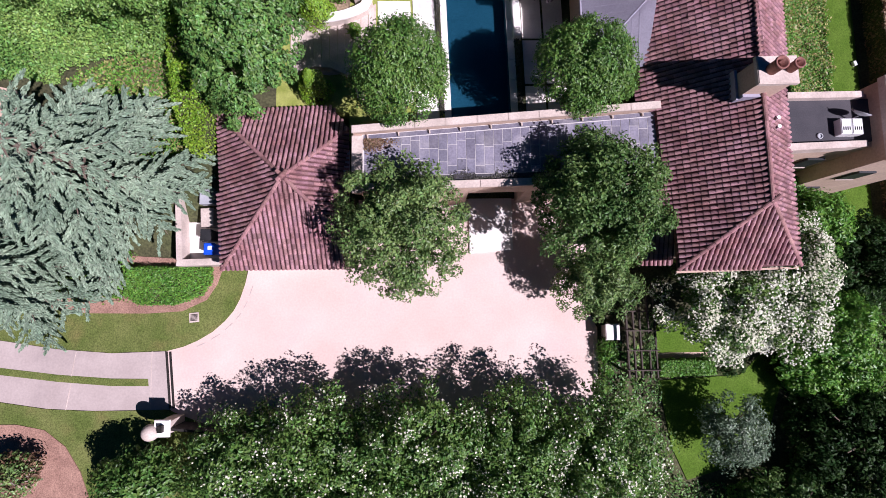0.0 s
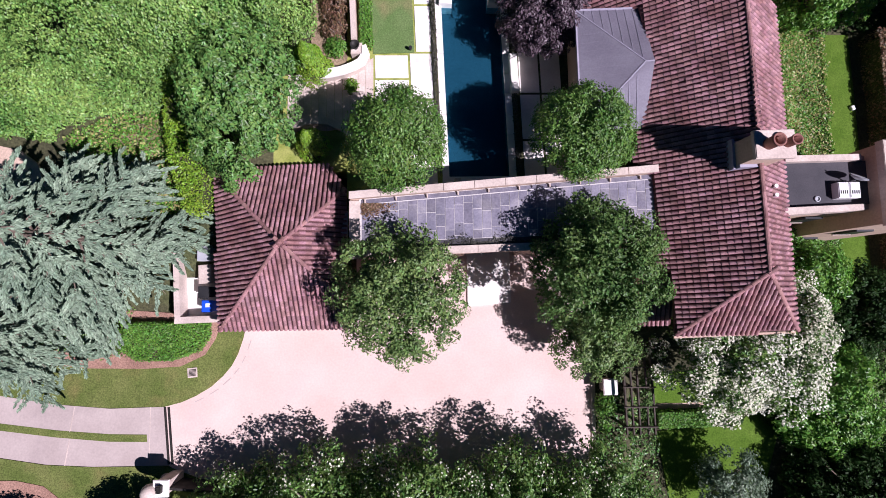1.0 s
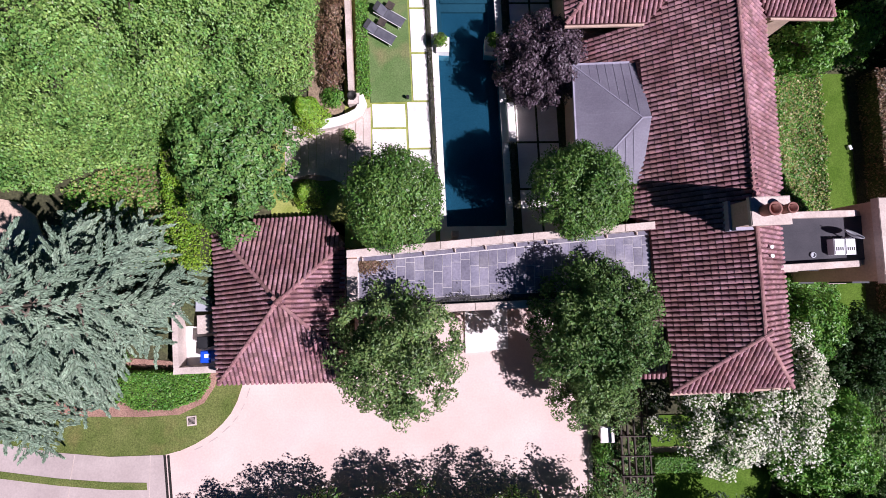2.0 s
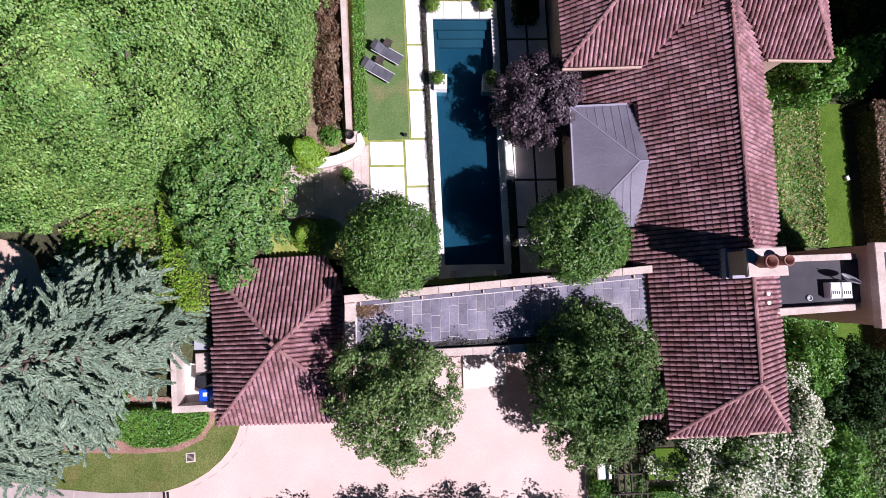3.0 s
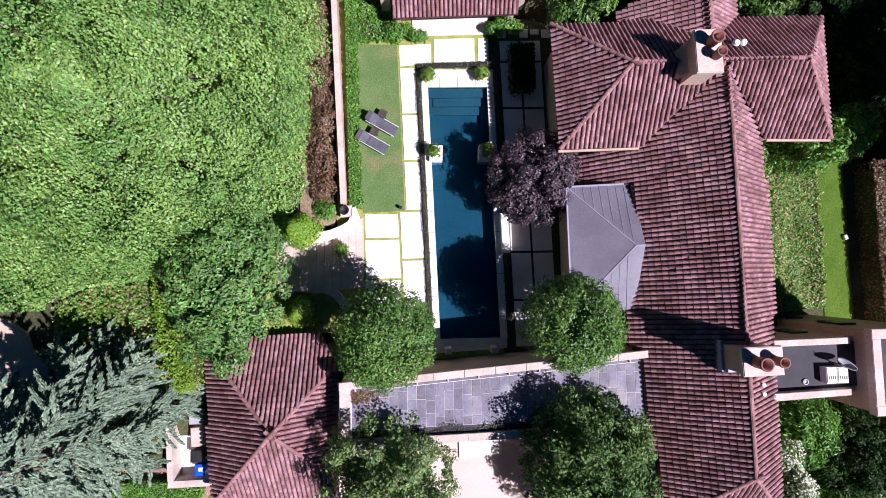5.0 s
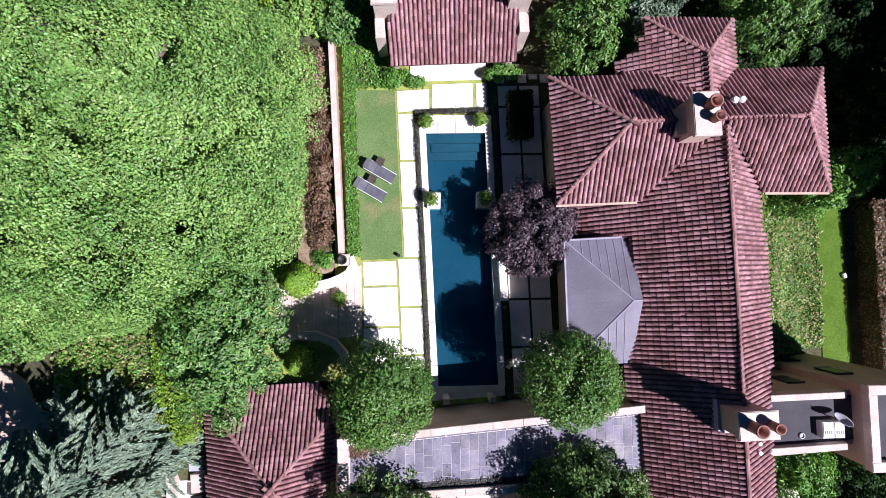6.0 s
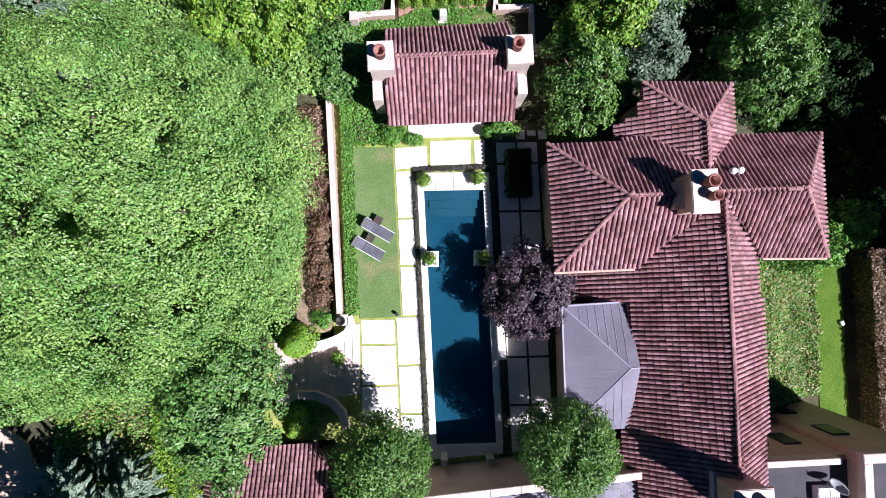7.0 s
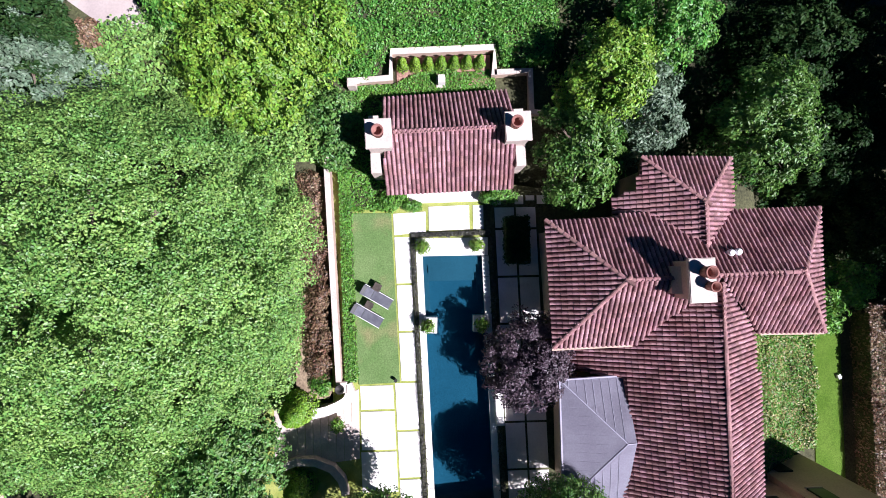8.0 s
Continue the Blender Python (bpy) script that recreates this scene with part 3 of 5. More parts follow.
# the round landing to the west, laid in narrow boards of stone
for i in range(11):
    x = -6.5 + i * 0.42
    top = 14.75 + 0.02 * i + max(0, (x + 3.4)) * 0.75
    flag([(x, min(top, 15.5)), (x, 11.6 + 0.05 * abs(i - 5)), (x + 0.42, 11.6 + 0.05 * abs(i - 4)), (x + 0.42, min(top + 0.1, 15.7))], material=M_CAST, gap=0.008)
tagged(slab("lawn", [(-2.25, 25.0), (-2.1, 25.3), (0.05, 25.28), (lx(16) - 0.03, 16.0), (-1.88, 15.93)], -0.06, 0.015, M_TURF), "rectangle of mown grass with worn patches", "lawn", kind="structure")

pool = thing("swimming_pool", "long rectangular swimming pool with dark teal plaster", "pool", (3.5, 16, 0), kind="structure")
slab("pool_floor", [(1.5, PN + 0.2), (1.9, PS - 0.2), (5.6, PS - 0.2), (5.25, PN + 0.2)], -1.9, -0.72, M_POOL, pool)
for pts in ([(1.5, PN + 0.25), (1.94, PS - 0.2), (2.15, PS), (1.71, PN)], [(5.02, PN), (5.42, PS), (5.63, PS - 0.2), (5.25, PN + 0.25)], [(1.5, PN + 0.25), (1.71, PN), (5.02, PN), (5.25, PN + 0.25)], [(1.9, PS - 0.22), (5.65, PS - 0.22), (5.42, PS), (2.15, PS)]):
    slab("pool_wall", pts, -1.55, -0.06, M_POOL, pool)
for k, (d, z, ins) in enumerate(((0.5, -0.28, 0.0), (0.95, -0.42, 0.3), (1.4, -0.56, 0.3))):
    slab("step", [(1.71 + ins, PN), (1.72 + ins, PN - d), (5.03 - ins, PN - d), (5.02 - ins, PN)], -1.55, z, M_POOLSTEP, pool)
slab("step", [(4.72, PN - 0.5), (4.78, PN - 2.6), (5.1, PN - 2.6), (5.05, PN - 0.5)], -1.55, -0.45, M_POOLSTEP, pool)
slab("step", [(1.71, PN - 0.4), (1.82, 19.6), (2.12, 19.6), (2.02, PN - 0.4)], -1.55, -0.5, M_POOLSTEP, pool)
wat = slab("water", [(1.70, PN), (2.14, PS), (5.43, PS), (5.03, PN)], -0.17, -0.16, M_WATER, pool)
for a, b in zip(np.arange(PS, PN, 1.15), np.arange(PS, PN, 1.15) + 1.13):
    b = min(b, PN)
    slab("coping", [(px0(a) - 0.34, a), (px0(a) + 0.02, a), (px0(b) + 0.02, b), (px0(b) - 0.34, b)], -0.06, 0.02, M_COPING, pool, bevel=0.012)
    slab("coping", [(px1(a) - 0.02, a), (px1(a) + 0.36, a), (px1(b) + 0.36, b), (px1(b) - 0.02, b)], -0.06, 0.02, M_COPING, pool, bevel=0.012)
for i in range(4):
    a, b = 1.37 + i * 1.0, 1.37 + (i + 1) * 1.0 - 0.02
    slab("coping", [(a, PN), (b, PN), (b, PN + 0.98), (a, PN + 0.98)], -0.06, 0.022, M_COPING, pool, bevel=0.012)
slab("coping", [(1.8, 8.3), (5.75, 8.5), (5.75, PS), (1.8, PS)], -0.06, 0.02, M_COPING, pool)
for x, y in ((2.1, 19.1), (4.8, 19.1)):
    slab("plinth", boxpts(x, y, 0.72, 0.85, -1.8), -1.5, 0.28, M_COPING, pool, "square stone pier standing in the water edge", 0.02)
bench = slab("bench", [(5.5, 15.72), (5.58, 13.6), (6.0, 13.62), (5.9, 15.74)], 0.0, 0.42, M_COPING, bevel=0.025)
tagged(bench, "low white stone bench wall beside the pool", "bench")
# spouts in the shaded wall at the deep end
for x in (2.55, 4.95):
    tagged(slab("pillar", boxpts(x, 8.55, 0.34, 0.3), 0.0, 1.1, M_CAST, bevel=0.03), "squat stone pillar behind the pool", "pillar", group="pillars behind the pool")

# ---- garden walls ----


def coped_wall(name, label, pts, width, z0, z1, material=None, top=None):
    w = thing(name, label, "wall", (pts[0][0], pts[0][1], z0), kind="structure")
    slab("wall", strip(pts, width * 0.8), z0, z1 - 0.08, material or M_STUCCO, w)
    slab("coping", strip(pts, width), z1 - 0.08, z1, top or M_CAST, w, "pale stone coping", 0.015)
    return w


coped_wall("wall_west", "long low garden wall with pale coping", [(-3.3, 28.3), (-3.05, 22), (-2.82, 16.3)], 0.3, -0.3, 0.8)
coped_wall("wall_curve", "curved stone seat wall beside the landing", [(-2.45, 16.1), (-2.25, 15.6), (-2.45, 15.2), (-2.9, 14.95), (-3.5, 14.72), (-4.3, 14.55), (-5.2, 14.48), (-5.9, 14.5)], 0.5, -0.2, 0.55, M_CAST, M_COPING)
coped_wall("wall_curve_2", "curved stone wall in tree shade", [(-6.1, 11.7), (-5.2, 12.05), (-4.2, 12.0), (-3.3, 11.6), (-2.8, 11.0), (-2.6, 10.2)], 0.4, -0.2, 0.5, M_CAST)
coped_wall("wall_north", "low garden wall round the cone-shaped shrubs", [(-1.9, 32.1), (-1.88, 32.45), (0.22, 32.6), (0.24, 34.05), (5.9, 34.25), (5.85, 32.7)], 0.34, -0.3, 0.5)
coped_wall("wall_north_2", "shaded low garden wall", [(5.85, 32.85), (7.85, 32.95), (7.85, 30.7), (9.6, 30.3)], 0.34, -0.3, 0.5)
tagged(slab("wall_post", boxpts(-1.9, 32.3, 0.45, 0.45), -0.3, 0.75, M_CAST, bevel=0.03), "square pale end post of the low wall", "post")

# ---- lower garden to the east and south-east ----
def gsheet(name, label, pts, material, dz=0.06, kind="structure"):
    """A thin layer over a plan polygon that follows the lie of the ground."""
    bm = bmesh.new()
    bm.faces.new([bm.verts.new((p[0], p[1], 0)) for p in pts])
    for ax in (0, 1):
        lo, hi = min(p[ax] for p in pts), max(p[ax] for p in pts)
        for v in np.arange(-45 if ax == 0 else -30, hi, 0.75):
            if v > lo:
                co, no = [0, 0, 0], [0, 0, 0]
                co[ax], no[ax] = v, 1
                bmesh.ops.bisect_plane(bm, geom=bm.verts[:] + bm.edges[:] + bm.faces[:], plane_co=co, plane_no=no)
    bmesh.ops.triangulate(bm, faces=bm.faces[:])
    bmesh.ops.recalc_face_normals(bm, faces=bm.faces[:])
    if sum(f.normal.z for f in bm.faces) < 0:
        bmesh.ops.reverse_faces(bm, faces=bm.faces[:])
    top = bm.verts[:]
    e = bmesh.ops.extrude_face_region(bm, geom=bm.faces[:])
    low = [v for v in e["geom"] if isinstance(v, bmesh.types.BMVert)]
    for vs, lift in ((low, dz), (top, -0.3)):
        for v in vs:
            v.co.z = float(ground_z(np.array(v.co.x), np.array(v.co.y))) + lift
    bmesh.ops.recalc_face_normals(bm, faces=bm.faces[:])
    return tagged(part(name, bm, material), label, name, kind=kind)


gsheet("lawn", "narrow bright green lawn on the lower level", [(27.15, 19.5), (27.15, 2), (29.1, 2), (29.05, 19.5)], M_LOWTURF, 0.08)
gsheet("lawn", "small clipped lawn with curved edge", [(14.1, -3.75), (14.0, -2.3), (14.6, -1.95), (17.5, -2.0), (18.6, -2.8), (18.3, -3.8)], M_LOWTURF, 0.08)
gsheet("lawn", "lawn below the hedge, shaded by trees", [(14.1, -5.35), (18.9, -5.1), (20.6, -3.6), (21.4, -5.2), (20.2, -8.8), (18.0, -10.2), (15.4, -10.9), (14.6, -9)], M_LOWTURF, 0.06)
gsheet("path", "light gravel path between hedges", [(14.1, -4.15), (18.3, -4.0), (18.6, -3.75), (14.1, -3.78)], M_DIRT, 0.09)
gsheet("path", "bare dirt clearing under the conifer", [(-28, 10.9), (-28, 5), (-21, 5.5), (-18.8, 6.1), (-18.1, 7.1), (-18.2, 8.2), (-18.9, 8.9), (-19.3, 9.9), (-20.2, 10.6), (-22.4, 11.1), (-25, 11.3)], M_DIRT, 0.1)
gsheet("path", "pale paved path among the trees", [(-21.2, 40.2), (-17.5, 37.3), (-15.6, 35.9), (-14.6, 35.0), (-14.1, 35.0), (-13.2, 35.8), (-11.6, 35.9), (-11.5, 36.5), (-13.3, 36.5), (-13.9, 37.5), (-14.8, 42), (-20, 42)], M_DRIVE, 0.1)
gsheet("flower_bed", "bed of reddish mulch along the garden wall", [(-5.2, 15.4), (-3.5, 15.2), (-3.0, 16.4), (-3.4, 27.2), (-4.2, 27.6), (-5.0, 27.0), (-5.3, 22)], M_LITTER, 0.12)
gsheet("flower_bed", "small mulched bed before the cone-shaped shrubs", [(0.5, 32.0), (0.5, 33.9), (5.7, 34.0), (5.7, 32.2)], M_MULCH, 0.1)
for pts in ([(-18.55, -3.08), (-18.75, -4.42)], [(-18.75, -4.8), (-18.95, -6.2)], [(-14.3, -3.1), (-14.25, -6.2)]):
    tagged(slab("pavement_joint", strip(pts, 0.035), zc(pts[0][0]) - 0.05, zc(pts[0][0]) + 0.014, M_CAST), "thin joint across the concrete drive", "joint", kind="structure")
gsheet("path", "patch of bare dry ground on the slope", [(-15.5, 10.4), (-15.0, 11.7), (-14.0, 12.3), (-12.9, 12.1), (-12.3, 11.2), (-12.5, 10.2), (-13.4, 9.5), (-14.7, 9.6)], M_LITTER, 0.12)
for k, i in enumerate((1, 2, 3, 4, 5, 6)):
    (x0, y0), (x1, y1) = ARC[i], ARC[i + 1]
    tagged(slab("pavement_joint", strip([(x0 + 0.42, y0 - 0.12), (x0 + 0.42 + (x1 - x0) * 0.62, y0 - 0.12 + (y1 - y0) * 0.62)], 0.045), zc(x0) - 0.05, zc(x0) + 0.006, M_DRIVE), "worn dark joint mark along the court edge", "joint", group="worn joint marks", kind="structure")

# ---- the main house ----
house = thing("house", "long rendered villa with terracotta barrel-tile hip roofs", "house", (15, 12, -2))
A, B = (15.4, 3.55, 5.1), (15.02, 21.4, 5.4)
C1, C2 = (10.76, 21.64, 5.43), (18.81, 21.86, 5.33)
for pts, z0, z1 in (([(13.0, 1.5), (17.4, 1.6), (17.4, 19.4), (12.6, 19.2)], -4.4, 2.6), ([(8.4, 19.5), (20.8, 19.8), (20.7, 24.3), (8.2, 24.0)], -4.4, 3.0), ([(12.4, 23.5), (16.6, 23.6), (16.5, 27.0), (13.0, 27.0)], -4.4, 3.0), ([(9.6, 17.0), (12.7, 17.0), (12.7, 19.2), (9.6, 19.2)], -0.2, 1.2)):
    slab("wall", pts, z0, z1, M_STUCCO, house)
R = Roof(house)
WE = (12.3, 0.78, 3.05)
hw = plane(A, B, WE)
R.slope([A[:2], (12.3, 0.78), (12.28, 3.75), (11.85, 3.75), (11.75, 8.3), (11.0, 9.2), (11.3, 10.7), (11.75, 13.75), (11.5, 16.7), (9.2, 16.9), (9.1, 18.45), (11.95, 18.5), (14.95, 21.5), B[:2]], A, B, WE)
R.slope([A[:2], (17.95, 0.92), (12.3, 0.78)], (12.3, 0.78, 3.05), (17.95, 0.92, 3.16), A)
R.slope([A[:2], B[:2], (17.95, 18.85), (17.95, 16.8), (18.32, 16.8), (18.38, 10.2), (17.98, 10.2), (17.95, 0.92)], A, B, (17.95, 0.92, 3.16))
R.slope([C1[:2], (7.95, 18.36), (11.9, 18.45), (15.0, 21.6)], (7.95, 18.36, 3.45), (11.9, 18.45, 3.45), C1)
R.slope([(15.2, 21.7), (17.97, 18.83), (21.34, 18.79), C2[:2]], (17.97, 18.83, 3.32), (21.34, 18.79, 3.32), C2)
R.slope([C1[:2], (7.7, 24.49), (7.95, 18.36)], (7.7, 24.49, 3.45), (7.95, 18.36, 3.45), C1)
R.slope([C1[:2], C2[:2], (21.28, 24.88), (7.7, 24.49)], (7.7, 24.49, 3.45), (21.28, 24.88, 3.35), C1)
R.slope([C2[:2], (21.34, 18.79), (21.28, 24.88)], (21.34, 18.79, 3.32), (21.28, 24.88, 3.32), C2)
N1, N2 = (14.92, 25.14, 4.5), (14.95, 23.1, 4.5)
R.slope([N1[:2], (12.55, 27.5), (12.35, 25.9), (11.3, 25.6), (11.35, 24.4), (13.5, 23.3), N2[:2]], N1, N2, (12.55, 27.5, 3.27))
R.slope([N1[:2], (16.95, 27.4), (12.55, 27.5)], (16.95, 27.4, 3.27), (12.55, 27.5, 3.27), N1)
R.slope([N1[:2], N2[:2], (16.0, 23.9), (17.05, 24.85), (16.95, 27.4)], N1, N2, (16.95, 27.4, 3.27))
for p, q in ((A, B), ((12.3, 0.78, 3.05), A), ((17.95, 0.92, 3.16), A), (C1, (13.2, 21.7, 5.4)), ((14.4, 21.75, 5.38), C2), ((7.95, 18.36, 3.45), C1), ((7.7, 24.49, 3.45), C1), ((21.34, 18.79, 3.32), C2), ((21.28, 24.88, 3.32), C2), (N1, N2), ((12.55, 27.5, 3.27), N1), ((16.95, 27.4, 3.27), N1)):
    R.cap(p, q)
# the low lean-to roof beside the pergola
low = ((11.3, 1.1, 1.3), (13.0, 1.1, 1.3), (12.2, 3.7, 2.1))
R.slope([(11.3, 1.1), (13.0, 1.1), (13.0, 3.7), (11.4, 3.7)], *low, single=False)
slab("wall", [(11.6, 1.5), (13.1, 1.5), (13.1, 3.7), (11.7, 3.7)], -2.2, 1.1, M_STUCCO, house)
R.close()
# eave gutters
for pts, z in (([(7.9, 18.26), (11.8, 18.36)], 3.42), ([(18.2, 18.74), (21.4, 18.7)], 3.28), ([(12.25, 0.68), (18.0, 0.82)], 3.03)):
    slab("gutter", strip(pts, 0.1), z - 0.12, z - 0.02, M_STUCCO, house, "tan painted gutter")
c1 = chimney(house, 14.28, 8.12, 15.98, 9.3, 3.0, 6.35, ((14.83, 8.7, 0.25, 6.98), (15.62, 8.74, 0.2, 6.88)), 1.5)
for pts, zt in (([(14.28, 8.05), (14.4, 8.05), (14.4, 9.38), (14.28, 9.38)], 4.95), ([(14.4, 8.05), (15.4, 8.07), (15.4, 8.2), (14.4, 8.18)], 5.2)):
    fl = slab("flashing", pts, 4.2, zt, M_ZINC, c1, "grey lead flashing")
    fl.location -= house.location
c2 = chimney(house, 12.92, 20.68, 14.07, 22.55, 4.2, 6.5, ((13.56, 21.97, 0.25, 7.05), (13.74, 21.38, 0.2, 6.98)), 1.5)
sh = slab("shoulder", [(12.72, 21.0), (13.05, 21.0), (13.05, 22.2), (12.72, 22.2)], 4.2, [5.45, 5.8, 5.8, 5.45], M_STUCCO, c2, "sloped rendered shoulder")
sh.location -= house.location
for x, y in ((16.3, 7.35), (16.3, 6.95)):
    part("vent_pipe", lathe(bmesh.new(), [(0.06, -0.3), (0.06, 0.25), (0.09, 0.26), (0.09, 0.3)], (x - 15, y - 12, plane(A, B, (17.95, 0.92, 3.16))(x, y) + 2), 10), M_WHITE, house, "white roof vent")
hn = plane((7.7, 24.49, 3.45), (21.28, 24.88, 3.35), C1)
for x, y in ((15.75, 22.75), (16.1, 22.78)):
    part("vent_pipe", lathe(bmesh.new(), [(0.13, -0.3), (0.13, 0.2), (0.17, 0.22), (0.12, 0.32), (0.03, 0.35)], (x - 15, y - 12, hn(x, y) + 2), 12), M_WHITE, house, "white roof vent")

# ---- the metal-roofed bay ----
bay = thing("bay_room", "garden room with grey standing-seam metal hip roof", "room", (10, 13.7, 0))
slab("wall", [(8.8, 10.9), (11.9, 10.9), (11.9, 16.3), (8.8, 16.3)], -0.1, 2.6, M_STUCCO, bay)
P = {"nw": (8.38, 16.65, 2.8), "ne": (11.6, 16.78, 2.8), "se": (11.5, 10.65, 2.8), "sw": (8.43, 10.55, 2.8), "ap": (11.42, 13.7, 3.5), "em": (11.86, 13.72, 3.5)}
bm = bmesh.new()
o = bay.location
vv = {k: bm.verts.new(Vector(p) - o) for k, p in P.items()}
for tri in (("nw", "sw", "ap"), ("sw", "se", "em", "ap"), ("ne", "nw", "ap", "em")):
    bm.faces.new([vv[k] for k in tri])
bmesh.ops.solidify(bm, geom=list(bm.faces), thickness=0.12)
part("roof", bm, M_ZINC, bay)
for a, b, c, steps in (("ne", "nw", "ap", 8), ("sw", "se", "ap", 8), ("nw", "sw", "ap", 14)):
    bm = bmesh.new()
    pa, pb, pc = (Vector(P[k]) for k in (a, b, c))
    for i in range(1, steps):
        e = pa.lerp(pb, i / steps)
        # each seam climbs square to the eave until it meets a hip
        up = (pc - pa) - (pb - pa) * ((pc - pa).dot(pb - pa) / (pb - pa).length_squared)
        foot = (pc - pa).dot(pb - pa) / (pb - pa).length_squared
        k = i / steps
        r = k / foot if k < foot else (1 - k) / (1 - foot)
        tube(bm, e - o + Vector((0, 0, 0.01)), e + up * r * 0.99 - o + Vector((0, 0, 0.01)), 0.018 if steps == 8 else 0.004, 0.018 if steps == 8 else 0.004, 4)
    part("seam", bm, M_ZINC, bay)
bm = bmesh.new()
for k in ("nw", "sw"):
    tube(bm, Vector(P[k]) - o, Vector(P["ap"]) - o, 0.035, 0.035, 6)
tube(bm, Vector(P["ap"]) - o, Vector(P["em"]) - o, 0.035, 0.035, 6)
tube(bm, Vector(P["nw"]) - o, Vector(P["sw"]) - o, 0.06, 0.06, 6)
tube(bm, Vector(P["nw"]) - o, Vector(P["ne"]) - o, 0.06, 0.06, 6)
part("hip_flashing", bm, M_ZINC, bay)

# ---- the link over the gateway, with its slate terrace roof ----
link = thing("link_building", "rendered gatehouse link with slate-paved flat roof", "building", (5, 6.5, 0))
ny = lambda x: 7.44 + (x + 2.32) * 0.0793
sy = lambda x: 4.62 + (x + 2.32) * 0.028
slab("wall", [(-2.4, 4.75), (2.9, 4.9), (2.9, 7.6), (-2.4, 7.2)], -2.1, 2.5, M_STUCCO, link)
slab("wall", [(5.8, 4.95), (11.9, 5.1), (11.9, 8.3), (5.8, 7.8)], -2.1, 2.5, M_STUCCO, link)
slab("lintel", [(2.9, 4.9), (5.8, 4.97), (5.8, 7.8), (2.9, 7.6)], 0.9, 2.5, M_STUCCO, link)
slab("roof", [(-2.3, 4.8), (11.9, 5.2), (11.9, 8.4), (-2.3, 7.3)], 2.5, 2.8, M_MORTAR, link, "pale mortar bed of the roof slabs")
slab("parapet", [(-2.58, ny(-2.58) - 0.14), (11.85, ny(11.85) - 0.14), (11.85, ny(11.85) + 0.14), (-2.58, ny(-2.58) + 0.14)], -2.1, 3.18, M_STUCCO, link)
for i in range(10):
    a, b = -2.62 + i * 1.45, -2.62 + (i + 1) * 1.45 - 0.012
    slab("coping", [(a, ny(a) - 0.17), (b, ny(b) - 0.17), (b, ny(b) + 0.18), (a, ny(a) + 0.18)], 3.18, 3.27, M_CAST, link, bevel=0.015)
    slab("outlet", boxpts(a + 0.7, ny(a + 0.7) - 0.29, 0.06, 0.16, 4.5), 2.8, 2.95, M_CAST, link, "small pale overflow outlet")
slab("parapet", [(-2.62, 4.6), (-2.2, 4.6), (-2.2, 7.3), (-2.62, 7.3)], 2.4, 2.86, M_STUCCO, link)
slab("coping", [(-2.66, 4.5), (-2.16, 4.5), (-2.16, 7.22), (-2.66, 7.22)], 2.86, 2.95, M_CAST, link, bevel=0.015)
slab("parapet", [(-2.6, sy(-2.6) - 0.02), (12.1, sy(12.1) - 0.02), (12.1, sy(12.1) + 0.26), (-2.6, sy(-2.6) + 0.26)], 2.2, 2.95, M_STUCCO, link)
for i in range(10):
    a, b = -2.62 + i * 1.48, -2.62 + (i + 1) * 1.48 - 0.012
    slab("coping", [(a, sy(a) - 0.06), (b, sy(b) - 0.06), (b, sy(b) + 0.3), (a, sy(a) + 0.3)], 2.95, 3.04, M_CAST, link, bevel=0.015)
slab("gutter", [(-2.1, sy(-2.1) + 0.3), (11.8, sy(11.8) + 0.3), (11.8, sy(11.8) + 0.62), (-2.1, sy(-2.1) + 0.62)], 2.8, 2.81, M_MEMBRANE, link)
# slate slabs in broken columns, their lengths uneven
SLATE_W = 0.435
for col in range(32):
    x, w = -2.1 + col * SLATE_W, SLATE_W
    g = 0.013
    y = sy(x) + 0.64 - rng.uniform(0.1, 0.8)
    while y < ny(x) - 0.45:
        ln = rng.choice([0.58, 0.86, 0.86, 1.0])
        a, b = max(y, sy(x) + 0.64), min(y + ln, ny(x) - 0.42)
        if ny(x) - 0.42 - b < 0.16:
            b = ny(x) - 0.42
        tilt = 0.0793 * w if b > ny(x) - 0.44 else 0.0
        if b - a > 0.12:
            slab("slate", [(x + g, a + g), (x + w - g, a + g), (x + w - g, b - g + tilt), (x + g, b - g)], 2.78, 2.815 + rng.uniform(-0.006, 0.006), M_SLATE, link)
        y = max(y + ln, b)
slab("gutter", [(-2.1, ny(-2.1) - 0.38), (11.8, ny(11.8) - 0.38), (11.8, ny(11.8) - 0.2), (-2.1, ny(-2.1) - 0.2)], 2.78, 2.84, M_SLATE, link, "slate-coloured gutter strip")
lit = thing("leaf_litter", "reddish drift of dead leaves in the roof corner, dark flecks along the parapet", "leaves", (-1.2, 7.0, 2.82), kind="stuff")
lq = np.column_stack([-2.1 + np.abs(rng.normal(0, 0.55, 900)), 7.1 - np.abs(rng.normal(0, 0.26, 900)), rng.uniform(2.825, 2.87, 900)])
leaves("dead_leaves", lq, np.tile([0, 0, 1.0], (len(lq), 1)), 0.09, L_RED, lit, 0.6, 0.4)
# Dark flecks in a wavy band along the south parapet.
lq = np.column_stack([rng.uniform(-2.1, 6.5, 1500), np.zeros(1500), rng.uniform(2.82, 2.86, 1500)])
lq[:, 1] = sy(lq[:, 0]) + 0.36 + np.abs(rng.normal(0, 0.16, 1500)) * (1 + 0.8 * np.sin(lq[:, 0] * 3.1))
